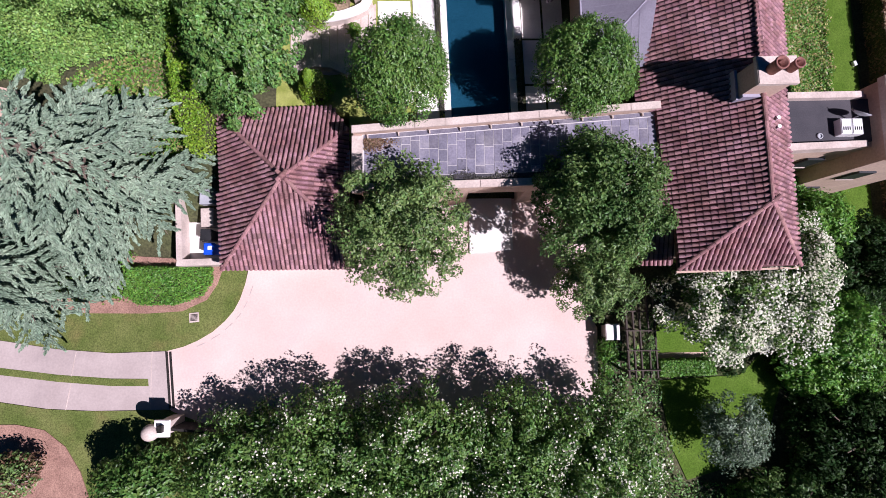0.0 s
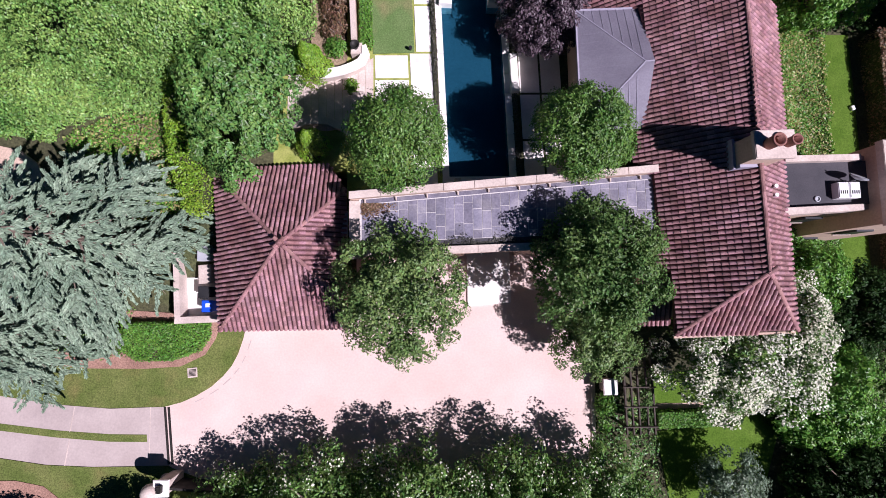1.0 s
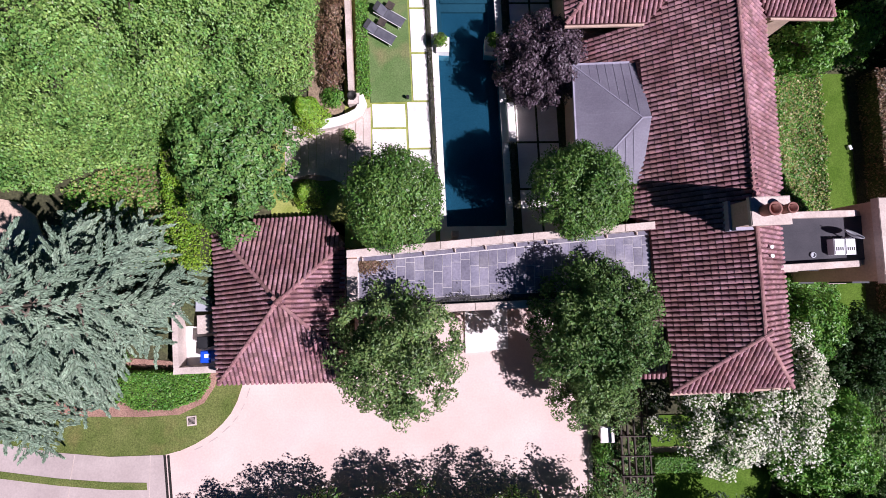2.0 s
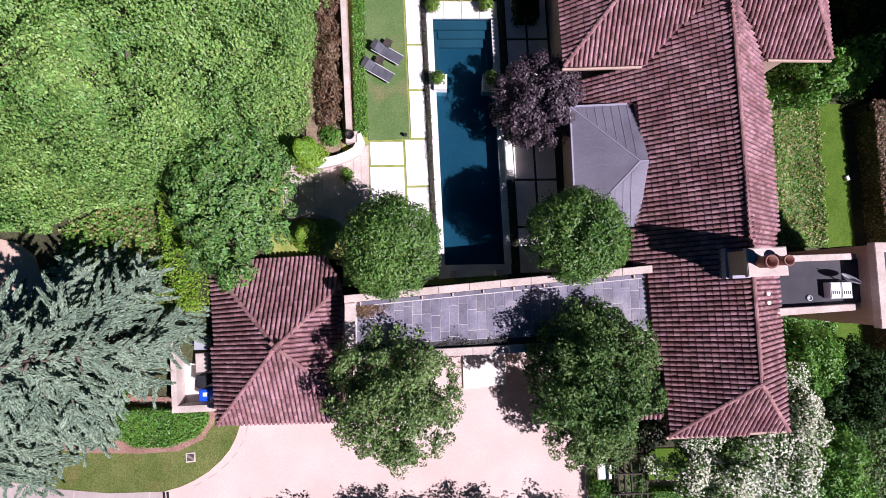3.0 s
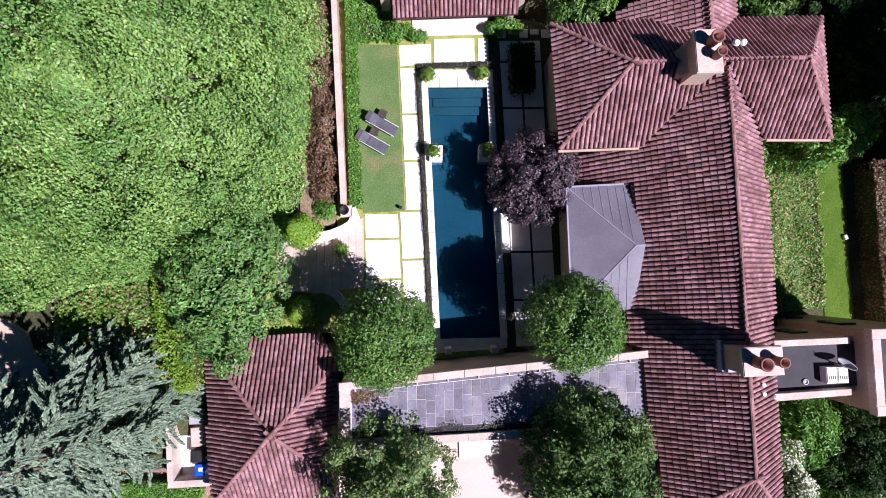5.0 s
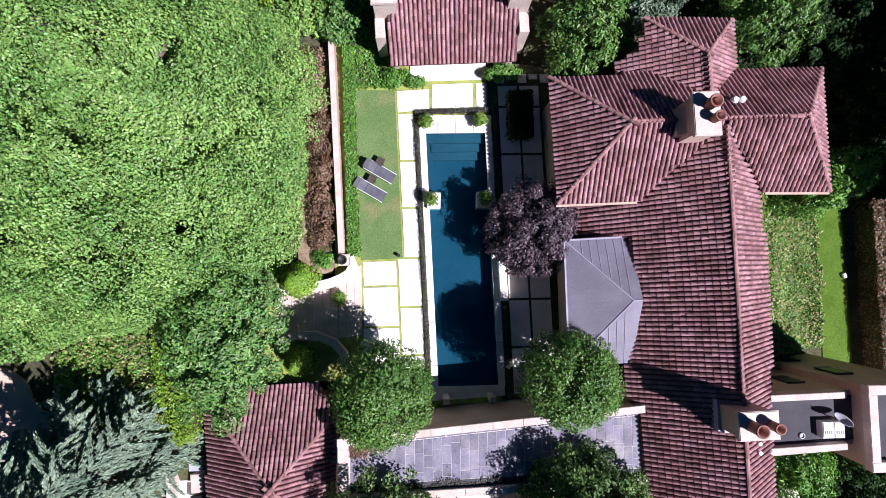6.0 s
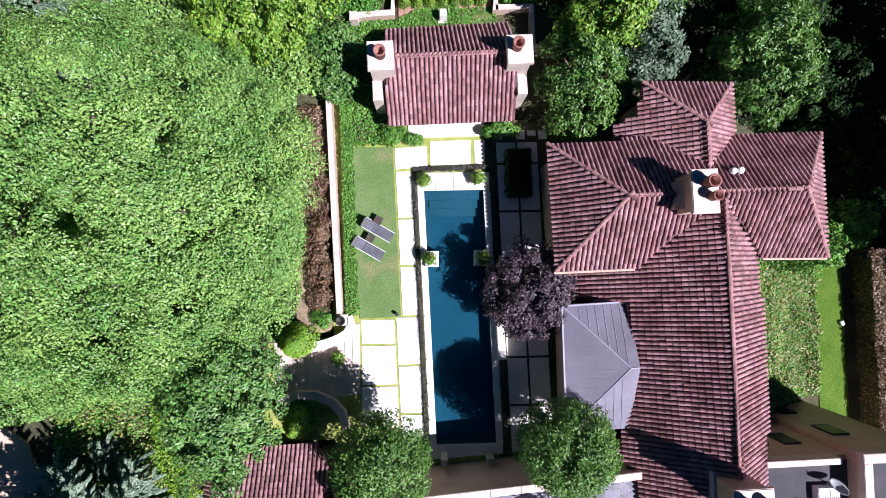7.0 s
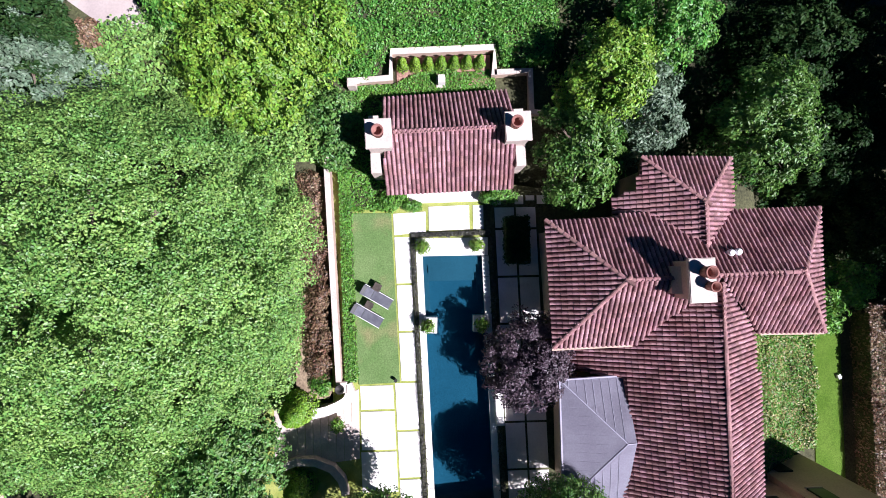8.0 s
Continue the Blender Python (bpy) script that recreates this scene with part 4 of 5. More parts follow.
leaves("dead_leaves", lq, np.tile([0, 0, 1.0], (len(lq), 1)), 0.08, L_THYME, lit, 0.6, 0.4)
gate = thing("gate", "dark timber double gate set back under the arch", "gate", (4.35, 6.6, -2))
for k in range(2):
    slab("leaf", boxpts(3.65 + k * 1.42, 6.6, 1.38, 0.08), -1.9, 0.85, M_TIMBER, gate)

# ---- the hipped pavilion by the drive ----
pav = thing("garage_pavilion", "square rendered outbuilding with barrel-tile pyramid roof", "outbuilding", (-6.4, 5, -2))
ap = (-5.77, 5.28, 3.1)
sw, se, nw, nn = (-9.5, 1.15, 0.58), (-3.15, 1.15, 0.58), (-9.95, 9.2, 0.72), (-4.1, 9.6, 0.62)
# the east slope stops short, at a higher eave
es, en = (-3.06, 2.48, 1.42), (-3.08, 8.1, 1.42)
slab("wall", [(-9.2, 1.6), (-3.5, 1.6), (-3.7, 8.8), (-9.5, 8.8)], -2.2, 0.3, M_STUCCO, pav)
slab("wall", [(-3.62, 2.7), (-3.3, 2.7), (-3.32, 7.95), (-3.64, 7.95)], 0.3, 1.22, M_STUCCO, pav)
R = Roof(pav)
R.slope([sw[:2], se[:2], es[:2], ap[:2]], sw, se, ap)
R.slope([sw[:2], ap[:2], nw[:2]], sw, nw, ap)
R.slope([nw[:2], ap[:2], en[:2], nn[:2]], nw, nn, ap)
R.slope([es[:2], en[:2], ap[:2]], es, en, ap)
for p in (sw, es, nw, en):
    R.cap(p, ap)
R.close()
slab("flashing", [(-3.3, 5.9), (-3.0, 5.75), (-3.02, 7.0), (-3.12, 6.8)], 1.3, [1.6, 1.5, 1.5, 1.55], M_ZINC, pav, "grey metal flashing at the eave")
part("finial", lathe(bmesh.new(), [(0.2, -0.1), (0.16, 0.08), (0.08, 0.16), (0.02, 0.2)], (ap[0] + 6.4, ap[1] - 5, ap[2] + 2.08), 14), M_RIDGE, pav)

# ---- the pool house ----
ph = thing("pool_house", "small gabled pool house with tiled roof and two chimneys", "outbuilding", (3, 28.8, 0))
r0, r1 = (0.1, 28.86, 3.19), (6.35, 29.1, 3.19)
e0, e1, f0, f1 = (-0.1, 26.14, 1.2), (6.64, 26.36, 1.2), (-0.3, 31.2, 1.24), (6.3, 31.55, 1.24)
slab("wall", [(0.15, 26.7), (6.35, 26.9), (6.05, 31.0), (0.1, 30.7)], -0.1, 1.0, M_STUCCO, ph)
for x0, x1 in ((0.0, 0.3), (6.15, 6.45)):
    bm = bmesh.new()
    q = [(x0, 26.3), (x1, 26.3), (x1, 31.3), (x0, 31.3)]
    pts = [(x0, 26.5, 1.2), (x0, 28.9, 2.95), (x0, 31.1, 1.15), (x0, 31.3, -0.1), (x0, 26.35, -0.1)]
    f = bm.faces.new([bm.verts.new(Vector(p) - ph.location) for p in pts])
    r = bmesh.ops.extrude_face_region(bm, geom=[f])
    bmesh.ops.translate(bm, verts=[v for v in r["geom"] if isinstance(v, bmesh.types.BMVert)], vec=(x1 - x0, 0, 0))
    bmesh.ops.recalc_face_normals(bm, faces=bm.faces)
    part("gable_wall", bm, M_CAST, ph, "pale rendered gable")
R = Roof(ph)
R.slope([(-0.1, 26.14), (6.62, 26.36), (6.5, 29.1), (0.0, 28.86)], e0, e1, r0)
R.slope([(0.0, 28.86), (6.5, 29.1), (6.4, 31.55), (-0.2, 31.2)], f0, f1, r0)
R.cap(r0, r1)
R.close()
for cx, cy, fx, fy in ((-0.17, 28.68, -0.17, 28.69), (6.46, 28.95, 6.31, 29.03)):
    chimney(ph, cx - 0.63, cy - 0.7, cx + 0.63, cy + 0.7, 1.5, 3.81, ((fx, fy, 0.26, 4.34),), 2, M_CAST)
    b = slab("chimney_breast", boxpts(cx + (-0.35 if cx < 3 else 0.35), cy - 0.15, 0.5, 2.9, 2), -0.1, 2.3, M_CAST, ph, "stepped pale chimney breast", 0.02)

# ---- the flat-roofed block and tower to the east ----
blk = thing("east_block", "rendered flat-roofed block over the lower garden", "building", (20, 8, -4))
slab("wall", [(17.3, 6.35), (22.1, 6.55), (22.1, 9.15), (17.3, 9.05)], -4.5, 3.0, M_STUCCO, blk)
slab("roof", [(17.5, 6.6), (22.1, 6.8), (22.1, 8.9), (17.5, 8.85)], 3.0, 3.06, M_MEMBRANE, blk, "dark flat roof membrane")
slab("parapet", [(17.6, 6.25), (21.5, 6.45), (21.5, 6.75), (17.6, 6.6)], 2.8, 3.4, M_CAST, blk, "pale stone parapet", 0.015)
slab("parapet", [(17.85, 8.78), (21.55, 8.85), (21.55, 9.15), (17.85, 9.08)], 2.8, 3.4, M_CAST, blk, "pale stone parapet", 0.015)
for x in (18.9, 20.6, 23.2):
    for y, s in ((9.17 if x < 22 else 9.56, 1), (6.38 if x < 22 else 5.7, -1)):
        for z in (-3.2, 0.2):
            w = part("window", prism(bmesh.new(), boxpts(x - 20, y - 8, 0.9, 0.1), z + 4, z + 5.35), M_GLASS, blk, "dark deep-set window")
            part("sill", prism(bmesh.new(), boxpts(x - 20, y - 8 + 0.03 * s, 1.0, 0.1), z + 3.92, z + 4.0, 0.015), M_CAST, w, "pale stone sill")
slab("tower", [(22.05, 5.75), (26.0, 5.75), (26.0, 9.5), (22.05, 9.5)], -4.6, 3.7, M_STUCCO, blk, "square stair tower")
for pts in ([(21.95, 5.65), (26.1, 5.65), (26.1, 6.1), (21.95, 6.1)], [(21.95, 9.15), (26.1, 9.15), (26.1, 9.6), (21.95, 9.6)], [(21.95, 6.1), (22.38, 6.1), (22.38, 9.15), (21.95, 9.15)], [(25.67, 6.1), (26.1, 6.1), (26.1, 9.15), (25.67, 9.15)]):
    slab("coping", pts, 3.7, 4.08, M_CAST, blk, "pale coping round the tower roof", 0.02)
slab("roof", [(22.3, 6.0), (25.8, 6.0), (25.8, 9.3), (22.3, 9.3)], 3.7, 3.76, M_MEMBRANE, blk)

# ---- trees ----
tree("tree", "huge spreading shade tree with dense bright green crown", -12.9, 21.75, 0.1, 9.6, 9.3, 8.9, 1300, 0.62, 330000, 0.125, L_CANOPY, aspect=0.66, flat=0.8, rz=6.6, low=0.0, inner=0.4, ragged=0.07, trunk_r=0.45, lobe=0.1)
tree("tree", "oval broadleaf tree with glossy mid-green leaves", -8.0, 12.75, 0.1, 5.5, 2.5, 4.5, 230, 0.42, 32000, 0.19, L_WEST, rz=3.0, wild=0.4, ragged=0.14)
tree("tree", "clipped globe tree with dense green foliage", -0.42, 9.78, -0.05, 6.3, 2.22, 2.36, 200, 0.4, 27000, 0.135, L_ROUND, rz=2.3, ragged=0.03, inner=0.8, group="globe trees by the pool")
tree("tree", "clipped globe tree with dense green foliage", 8.2, 10.15, -0.05, 5.75, 2.36, 2.24, 200, 0.4, 27000, 0.135, L_ROUND, rz=2.2, ragged=0.03, inner=0.8, group="globe trees by the pool")
tree("tree", "light-leaved tree with drooping branch ends by the gate", -0.4, 3.0, -2.05, 5.6, 2.95, 3.1, 240, 0.38, 30000, 0.16, L_BIRCH, rz=3.2, ragged=0.2, wild=0.7)
tree("tree", "dark green tree with loose crown beside the gate", 8.65, 3.95, -2.05, 6.1, 2.9, 2.9, 240, 0.42, 32000, 0.17, L_ASH, rz=2.7, ragged=0.2, wild=0.7)
tree("tree", "low feathery green tree at the corner of the court", 9.35, 0.35, -2.05, 2.5, 1.95, 1.85, 120, 0.36, 15000, 0.15, L_BIRCH, rz=1.9, ragged=0.22, wild=0.7, trunk_r=0.1)
tree("tree", "purple-leaved ornamental tree beside the pool", 7.1, 17.4, -0.05, 3.45, 2.35, 2.4, 170, 0.36, 18000, 0.165, L_PURPLE, rz=1.9, ragged=0.15)
tree("tree", "spreading tree covered in white blossom", 16.6, -1.0, -3.1, 3.3, 3.75, 2.55, 130, 0.5, 17000, 0.18, L_ROW, blossom=13000, rz=2.6, ragged=0.2)
tree("tree", "smaller tree with white blossom beside the house wall", 19.2, 1.1, -3.0, 2.9, 1.9, 2.4, 60, 0.45, 8000, 0.17, L_ROW, blossom=5500, rz=2.0, ragged=0.2)
tree("tree", "small grey-leaved tree standing on the lower lawn", 17.2, -7.7, -3.05, 0.2, 1.9, 2.0, 80, 0.4, 10000, 0.14, L_OLIVE, rz=1.6, ragged=0.15)
for i, (x, y, r, top) in enumerate(((-8.7, -8.7, 3.0, 2.1), (-4.6, -7.9, 3.2, 2.9), (0.2, -7.7, 3.3, 3.2), (5.0, -7.9, 3.2, 3.0), (9.3, -8.2, 3.3, 2.9), (-6.5, -12, 3.3, 3.3), (-1.5, -12, 3.4, 3.4), (3.4, -12, 3.4, 3.4), (8.0, -12.2, 3.4, 3.4))):
    tree("tree", "flowering tree of the hedge line, white blossom among green leaves", x, y, -2.1, top, r, r, 160, 0.45, 18000, 0.18, L_ROW, blossom=2600 if i % 3 else 1500, inner=0.9, rz=3.0, ragged=0.16, group="flowering trees along the court")
tree("bush", "dark rounded shrub beside the drive", -13.6, -9.6, -2.2, 1.3, 2.1, 2.0, 60, 0.5, 9000, 0.22, L_ROW, category="shrub", rz=1.7)
rb = tree("bush", "sparse shrub with red and green leaves in mulch", -20.6, -9.2, -2.5, -0.4, 1.3, 1.2, 30, 0.4, 1300, 0.19, L_RED, category="shrub", rz=1.0)
rd = dirs(1300, -0.2)
leaves("green_leaves", np.array([-20.6, -9.2, -1.4]) + rd * np.array([1.35, 1.2, 0.95]) * rng.uniform(0.4, 1.05, (len(rd), 1)), rd + np.array([0, 0, 0.6]), 0.19, L_BIRCH, rb)
# Trees of the wood take leaves coloured dark for its shade.
for x, y, top, rx, ry, m, lab in ((10.0, 28.2, 4.4, 2.2, 3.1, L_ROUND, "bushy broadleaf tree behind the house"), (11.3, 31.8, 5.0, 2.4, 2.8, L_YELLOW, "bushy tree with mid-green leaves"), (13.7, 30.0, 4.2, 1.9, 2.4, L_OLIVE, "pale grey-green tree behind the house"),
                                (19.8, 29.2, 4.6, 2.6, 3.5, L_ROUND, "tall dark green tree beyond the roof"), (14.6, 34.8, 4.6, 2.6, 2.4, L_IVY, "dark green tree in the wood"), (24.5, 28.5, 2.4, 3.2, 3.2, L_SHADED_DARK, "wood tree with leaves coloured dark for shade"), (23.0, 34, 3.0, 3.6, 3.4, L_SHADED_DARK, "wood tree with leaves coloured dark for shade"),
                                (30.0, 30.5, 1.5, 3.4, 3.4, L_SHADED_DARK, "wood tree with leaves coloured dark for shade"), (29, 24.5, 0.2, 2.8, 3.0, L_SHADED_DARK, "wood tree with leaves coloured dark for shade"), (33.5, 20, -0.5, 2.2, 4.5, L_SHADED_DARK, "wood tree with leaves coloured dark for shade"), (34, 10, -0.5, 2.4, 5.5, L_SHADED_DARK, "wood tree with leaves coloured dark for shade"),
                                (-6.6, 32.8, 4.6, 3.6, 3.3, L_YELLOW, "yellow-green tree in full sun"), (-3.4, 34.4, 3.2, 2.0, 2.2, L_YELLOW, "yellow-green tree in full sun"), (-8.9, 36.6, 3.4, 2.4, 2.4, L_YELLOW, "yellow-green tree in full sun"), (-16.8, 30.4, 5.2, 3.5, 3.6, L_OLIVE, "grey-green tree beyond the shade tree"), (-18.5, 33, 4.5, 3.4, 4.5, L_SHADED_DARK, "dark conifer-like tree by the path"), (-9.4, 36.5, 3.0, 3.0, 2.2, L_IVY, "leafy tree beside the path"),
                                (-2.9, 30.0, 2.0, 1.5, 2.3, L_WEST, "leafy shrub at the end of the garden wall"), (23.6, 19.4, 1.6, 2.0, 1.6, L_HEDGE, "laurel-like shrub on the bank"), (26.4, 20.6, 0.4, 2.2, 1.7, L_HEDGE, "laurel-like shrub on the bank"),
                                (23.0, -3.4, 0.4, 3.0, 3.2, L_HEDGE, "sunlit green shrub on the lower garden"), (24.5, -8.6, 0.6, 3.6, 3.4, L_SHADED_DARK, "dark tree below the lawn"), (20.5, -12.4, 0.2, 3.2, 2.4, L_ASH, "dark tree below the lawn"), (26.5, 1.5, -0.6, 3.0, 2.8, L_SHADED_DARK, "dark tree in the lower garden"), (22.4, 3.3, 0.2, 2.3, 1.9, L_HEDGE, "bright shrub under the tower"), (17.9, 26.0, 1.4, 1.2, 1.2, L_HEDGE, "green shrub beside the house wall")):
    z0 = float(ground_z(np.array(x), np.array(y)))
    n = int(rx * ry * 1650)
    tree("tree" if top - z0 > 2.6 else "bush", lab, x, y, z0, top, rx, ry, int(rx * ry * 16), 0.42, n, 0.2, m, category="tree" if top - z0 > 2.6 else "shrub", rz=min(3.2, (top - z0) * 0.62), ragged=0.14)


def conifer(label, cx, cy, z0, ztop, radius, levels, material, shy=None):
    """A cedar: tiers of boughs, each a stem with separate side sprays of needle tufts. shy: a bearing in which the boughs are short."""
    t = thing("conifer", label, "tree", (cx, cy, z0))
    bm = bmesh.new()
    tube(bm, (0, 0, -0.3), (0, 0, ztop - z0 - 0.3), 0.3, 0.04, 10)
    part("trunk", bm, M_BARK, t)
    bm = bmesh.new()
    P, D = [], []
    turn = 0.0
    for k in range(levels):
        h = k / (levels - 1)
        z = z0 + (ztop - z0) * (0.14 + 0.84 * h)
        reach = radius * (1 - h) ** 0.7 + 0.45
        count = int(5 + 4 * (1 - h))
        turn += 0.7
        for b in range(count):
            az = turn + 2 * math.pi * b / count + rng.normal(0, 0.16)
            L = reach * rng.uniform(0.78, 1.12)
            if shy is not None:
                L *= 1 - 0.55 * max(0.0, math.cos(az - shy)) ** 2
            d = np.array([math.cos(az), math.sin(az), 0.0])
            side = np.array([-d[1], d[0], 0.0])
            drop = rng.uniform(0.02, 0.22)
            root = np.array([cx, cy, z])
            end = root + d * L - np.array([0, 0, drop * L])
            tube(bm, (0, 0, z - z0), tuple(end - np.array([cx, cy, z0])), 0.06, 0.012, 5)
            s = 0.2 * L
            while s < L:
                f = s / L
                c = root + d * s - np.array([0, 0, drop * L * f * f])
                half = (1.35 * math.sin(math.pi * min(1.0, 0.25 + 0.75 * (1 - f))) * 0.75 + 0.2) * min(1.0, L / 2.6)
                for sg in (-1, 1):
                    sd = side * sg * 0.75 + d * 0.75 + rng.normal(0, 0.1, 3) * np.array([1, 1, 0.6])
                    hl = half * rng.uniform(0.6, 1.1)
                    for q in np.arange(0.0, hl, 0.045):
                        w = 0.085 * (1 - q / hl) + 0.02
                        for m in range(5):
                            P.append(c + sd * q - np.array([0, 0, 0.22 * q * q]) + rng.normal(0, 1, 3) * np.array([w, w, 0.025]))
                            D.append(sd * 0.8 + d * 0.3 - np.array([0, 0, 0.2]))
                s += rng.uniform(0.4, 0.6)
    tagged(part("bough", bm, M_BARK, t), kind="stuff")
    leaves("needles", np.array(P), np.tile([0.1, -0.1, 1.0], (len(P), 1)), 0.19, material, t, 0.4, 0.3, np.array(D))
    return t


conifer("large blue-green cedar with feathery layered boughs", -14.0, 5.4, -1.2, 8.9, 5.0, 12, L_CEDAR, -0.4)
conifer("blue-green conifer beside the far path", -20.6, 37.6, 0.1, 4.6, 3.0, 8, L_CEDAR)
tree("bush", "red-brown shrub at the edge of the far path", -15.7, 34.9, 0.1, 1.7, 1.0, 0.8, 26, 0.3, 1900, 0.16, L_RED, category="shrub", rz=0.9, trunk_r=0.05)
conifer("blue-green cedar beside the larger one", -19.6, 1.9, -1.6, 6.0, 3.7, 10, L_CEDAR)

# ---- hedges, ground cover, shrubs ----
leafy("hedge", "clipped bright green hedge by the bin store", [(-15.6, 0.0), (-14.9, -0.5), (-13.1, -0.55), (-11.7, -0.1), (-11.1, 0.6), (-11.1, 1.45), (-15.5, 1.45)], -2.1, -1.45, 8000, 0.12, L_HEDGE)
leafy("ground_cover", "low leafy ground cover below the cedars", [(-29, 2.2), (-22.6, 0.6), (-18.1, -0.15), (-15.7, -0.2), (-15.6, 2.4), (-29, 4.5)], -2.9, -1.75, 12000, 0.15, L_HEDGE, "planting", kind="stuff", lump=0.2)
leafy("hedge", "clipped hedge strip beside the garden wall", [(-2.72, 27.5), (-2.15, 27.5), (-1.95, 16.2), (-2.55, 16.2)], -0.1, 0.42, 6500, 0.12, L_HEDGE)
for pts in ([(px0(9.5) - 0.58, 9.2), (px0(9.5) - 0.37, 9.2), (px0(24) - 0.37, 24.0), (px0(24) - 0.58, 24.0)], [(1.15, 23.92), (5.45, 24.02), (5.45, 24.22), (1.15, 24.12)], [(px1(9.5) + 0.38, 9.3), (px1(9.5) + 0.6, 9.3), (px1(24) + 0.6, 23.9), (px1(24) + 0.38, 23.9)]):
    leafy("border_planting", "thin line of low dark edging plants", pts, -0.05, 0.14, 2300, 0.1, L_THYME, "planting", group="edging round the pool")
leafy("ground_cover", "bright ground cover under the trees", [(-12.5, 15.5), (-12.1, 11.6), (-11.8, 9.4), (-11.0, 7.2), (-10.6, 6.9), (-10.1, 7.2), (-10.0, 9.3), (-9.6, 10), (-9.8, 15.5)], -0.6, 1.5, 14000, 0.13, L_LIME, "planting", kind="stuff", lump=0.2)
leafy("ground_cover", "ivy carpet over the slope behind the pool house", [(-3.6, 33.0), (-1.0, 32.7), (0.0, 34.5), (6.0, 34.6), (6.3, 33.4), (9, 33.6), (9.5, 40), (-4, 40)], -0.3, 0.55, 60000, 0.16, L_IVY, "planting", kind="stuff", lump=0.25)
leafy("ground_cover", "low ivy round the pool house", [(-2.9, 27.6), (-2.2, 25.5), (0.2, 25.45), (0.9, 26.1), (0.1, 26.4), (-0.4, 31.4), (-2.0, 32.0), (-2.9, 31)], -0.2, 0.22, 6000, 0.15, L_HEDGE, "planting", kind="stuff", lump=0.12)


def carpet(label, pts, n, leaf, material, lo=0.05, hi=0.45, more=None):
    """Uncounted low leaves over sloping ground."""
    q = inside_points(np.array(pts, float), n)
    t = thing("ground_cover", label, "planting", (float(q[:, 0].mean()), float(q[:, 1].mean()), float(ground_z(q[:, 0], q[:, 1]).mean())), kind="stuff")
    w = np.array([noise.noise((p[0] * 0.6, p[1] * 0.6, 3.0)) for p in q])
    P = np.column_stack([q, ground_z(q[:, 0], q[:, 1]) + lo + (hi - lo) * np.clip(0.5 + w + rng.normal(0, 0.18, n), 0, 1.2)])
    leaves("foliage", P, np.tile([0.1, -0.05, 1.0], (n, 1)), leaf, material, t, 0.6, 0.55)
    if more:
        k = rng.choice(n, n // 4, replace=False)
        leaves("flowers", P[k] + np.array([0, 0, 0.06]), np.tile([0, 0, 1.0], (len(k), 1)), leaf, more, t, 0.7, 0.5)
    return t


carpet("flowering ground cover on the sloping bank", [(18.5, 9.9), (18.6, 19.5), (27.1, 19.5), (27.1, 9.9)], 26000, 0.15, L_HEDGE, 0.05, 0.5, L_DRY)
carpet("green ground cover beneath the tower", [(17.6, -0.6), (18.2, 6.2), (27.1, 6.2), (27.1, -2)], 18000, 0.17, L_HEDGE, 0.05, 0.7)
carpet("leafy undergrowth on the western slope", [(-27, 11.5), (-27, 16), (-11.0, 16), (-11.8, 13.2), (-13, 12.5), (-15.8, 12.2), (-18.7, 11)], 34000, 0.165, L_CANOPY, 0.1, 1.5)
carpet("leafy undergrowth along the red shrubs", [(-8.8, 14.9), (-6.0, 15.0), (-5.0, 16.4), (-4.6, 20), (-4.8, 28), (-8, 28)], 16000, 0.15, L_CANOPY, 0.2, 1.5)
carpet("thin dry grass and leaves on the slope", [(-17.5, 7.5), (-17.8, 11.2), (-15.5, 12.4), (-12.2, 12.8), (-11.5, 8.5), (-12, 6.5)], 7000, 0.15, L_HEDGE, 0.1, 0.5, L_DRY)
carpet("leafy undergrowth among the northern trees", [(-24, 28), (-24, 36), (-15, 35), (-12.5, 36.5), (-11, 42), (-3.6, 42), (-3.4, 28)], 52000, 0.2, L_CANOPY, 0.1, 1.4)
carpet("low green planting behind the pool house", [(-1.7, 31.6), (0.3, 31.7), (6, 32.0), (5.8, 33.2), (3.9, 32.9), (3.2, 33.6), (0.4, 32.4), (-1.7, 32.3)], 4000, 0.13, L_HEDGE, 0.1, 0.35)
carpet("wood undergrowth with leaves coloured dark for shade", [(9, 30), (9, 42), (34, 42), (34, 19.5), (29.3, 19.5), (22, 20), (21.8, 26), (18, 27.6)], 26000, 0.24, L_SHADED_DARK, 0.05, 0.8)
carpet("shaded undergrowth below the lawn", [(20.5, -16), (21.5, -6), (22, -1), (33, -1), (33, -16)], 26000, 0.22, L_ASH, 0.05, 0.8)
carpet("undergrowth beneath the flowering trees", [(-12, -16), (-12, -8.2), (-9, -6.8), (9.8, -6.8), (10.3, -3), (13.8, -3), (14.0, -9), (15.2, -11), (21, -11), (21, -16)], 26000, 0.18, L_WEST, 0.05, 0.6)
# Added trees, out of view, that only cast shade on wood and lower garden.
for x, y, top in ((39, 17.5, 2.6), (38, 22.5, 9), (37, 28.5, 10.5), (38.5, 34, 10), (36, 40, 9), (38.5, 4, 2.0), (37.5, -3.5, 6.0), (36.5, -10, 6.5), (38.5, 10.5, 2.0), (32.5, 18.6, 10), (32.5, 22.3, 11), (32.5, 26, 11), (32.5, 30, 11.5), (32.5, 34.5, 11.5), (32, 39, 11)):
    tree("tree", "unseen tall tree added to shade the lower garden", x, y, -4.4, top, 3.2, 3.4, 90, 0.8, 5000, 0.45, L_ASH, rz=5.0, ragged=0.12, group="tall boundary trees", trunk_r=0.3)
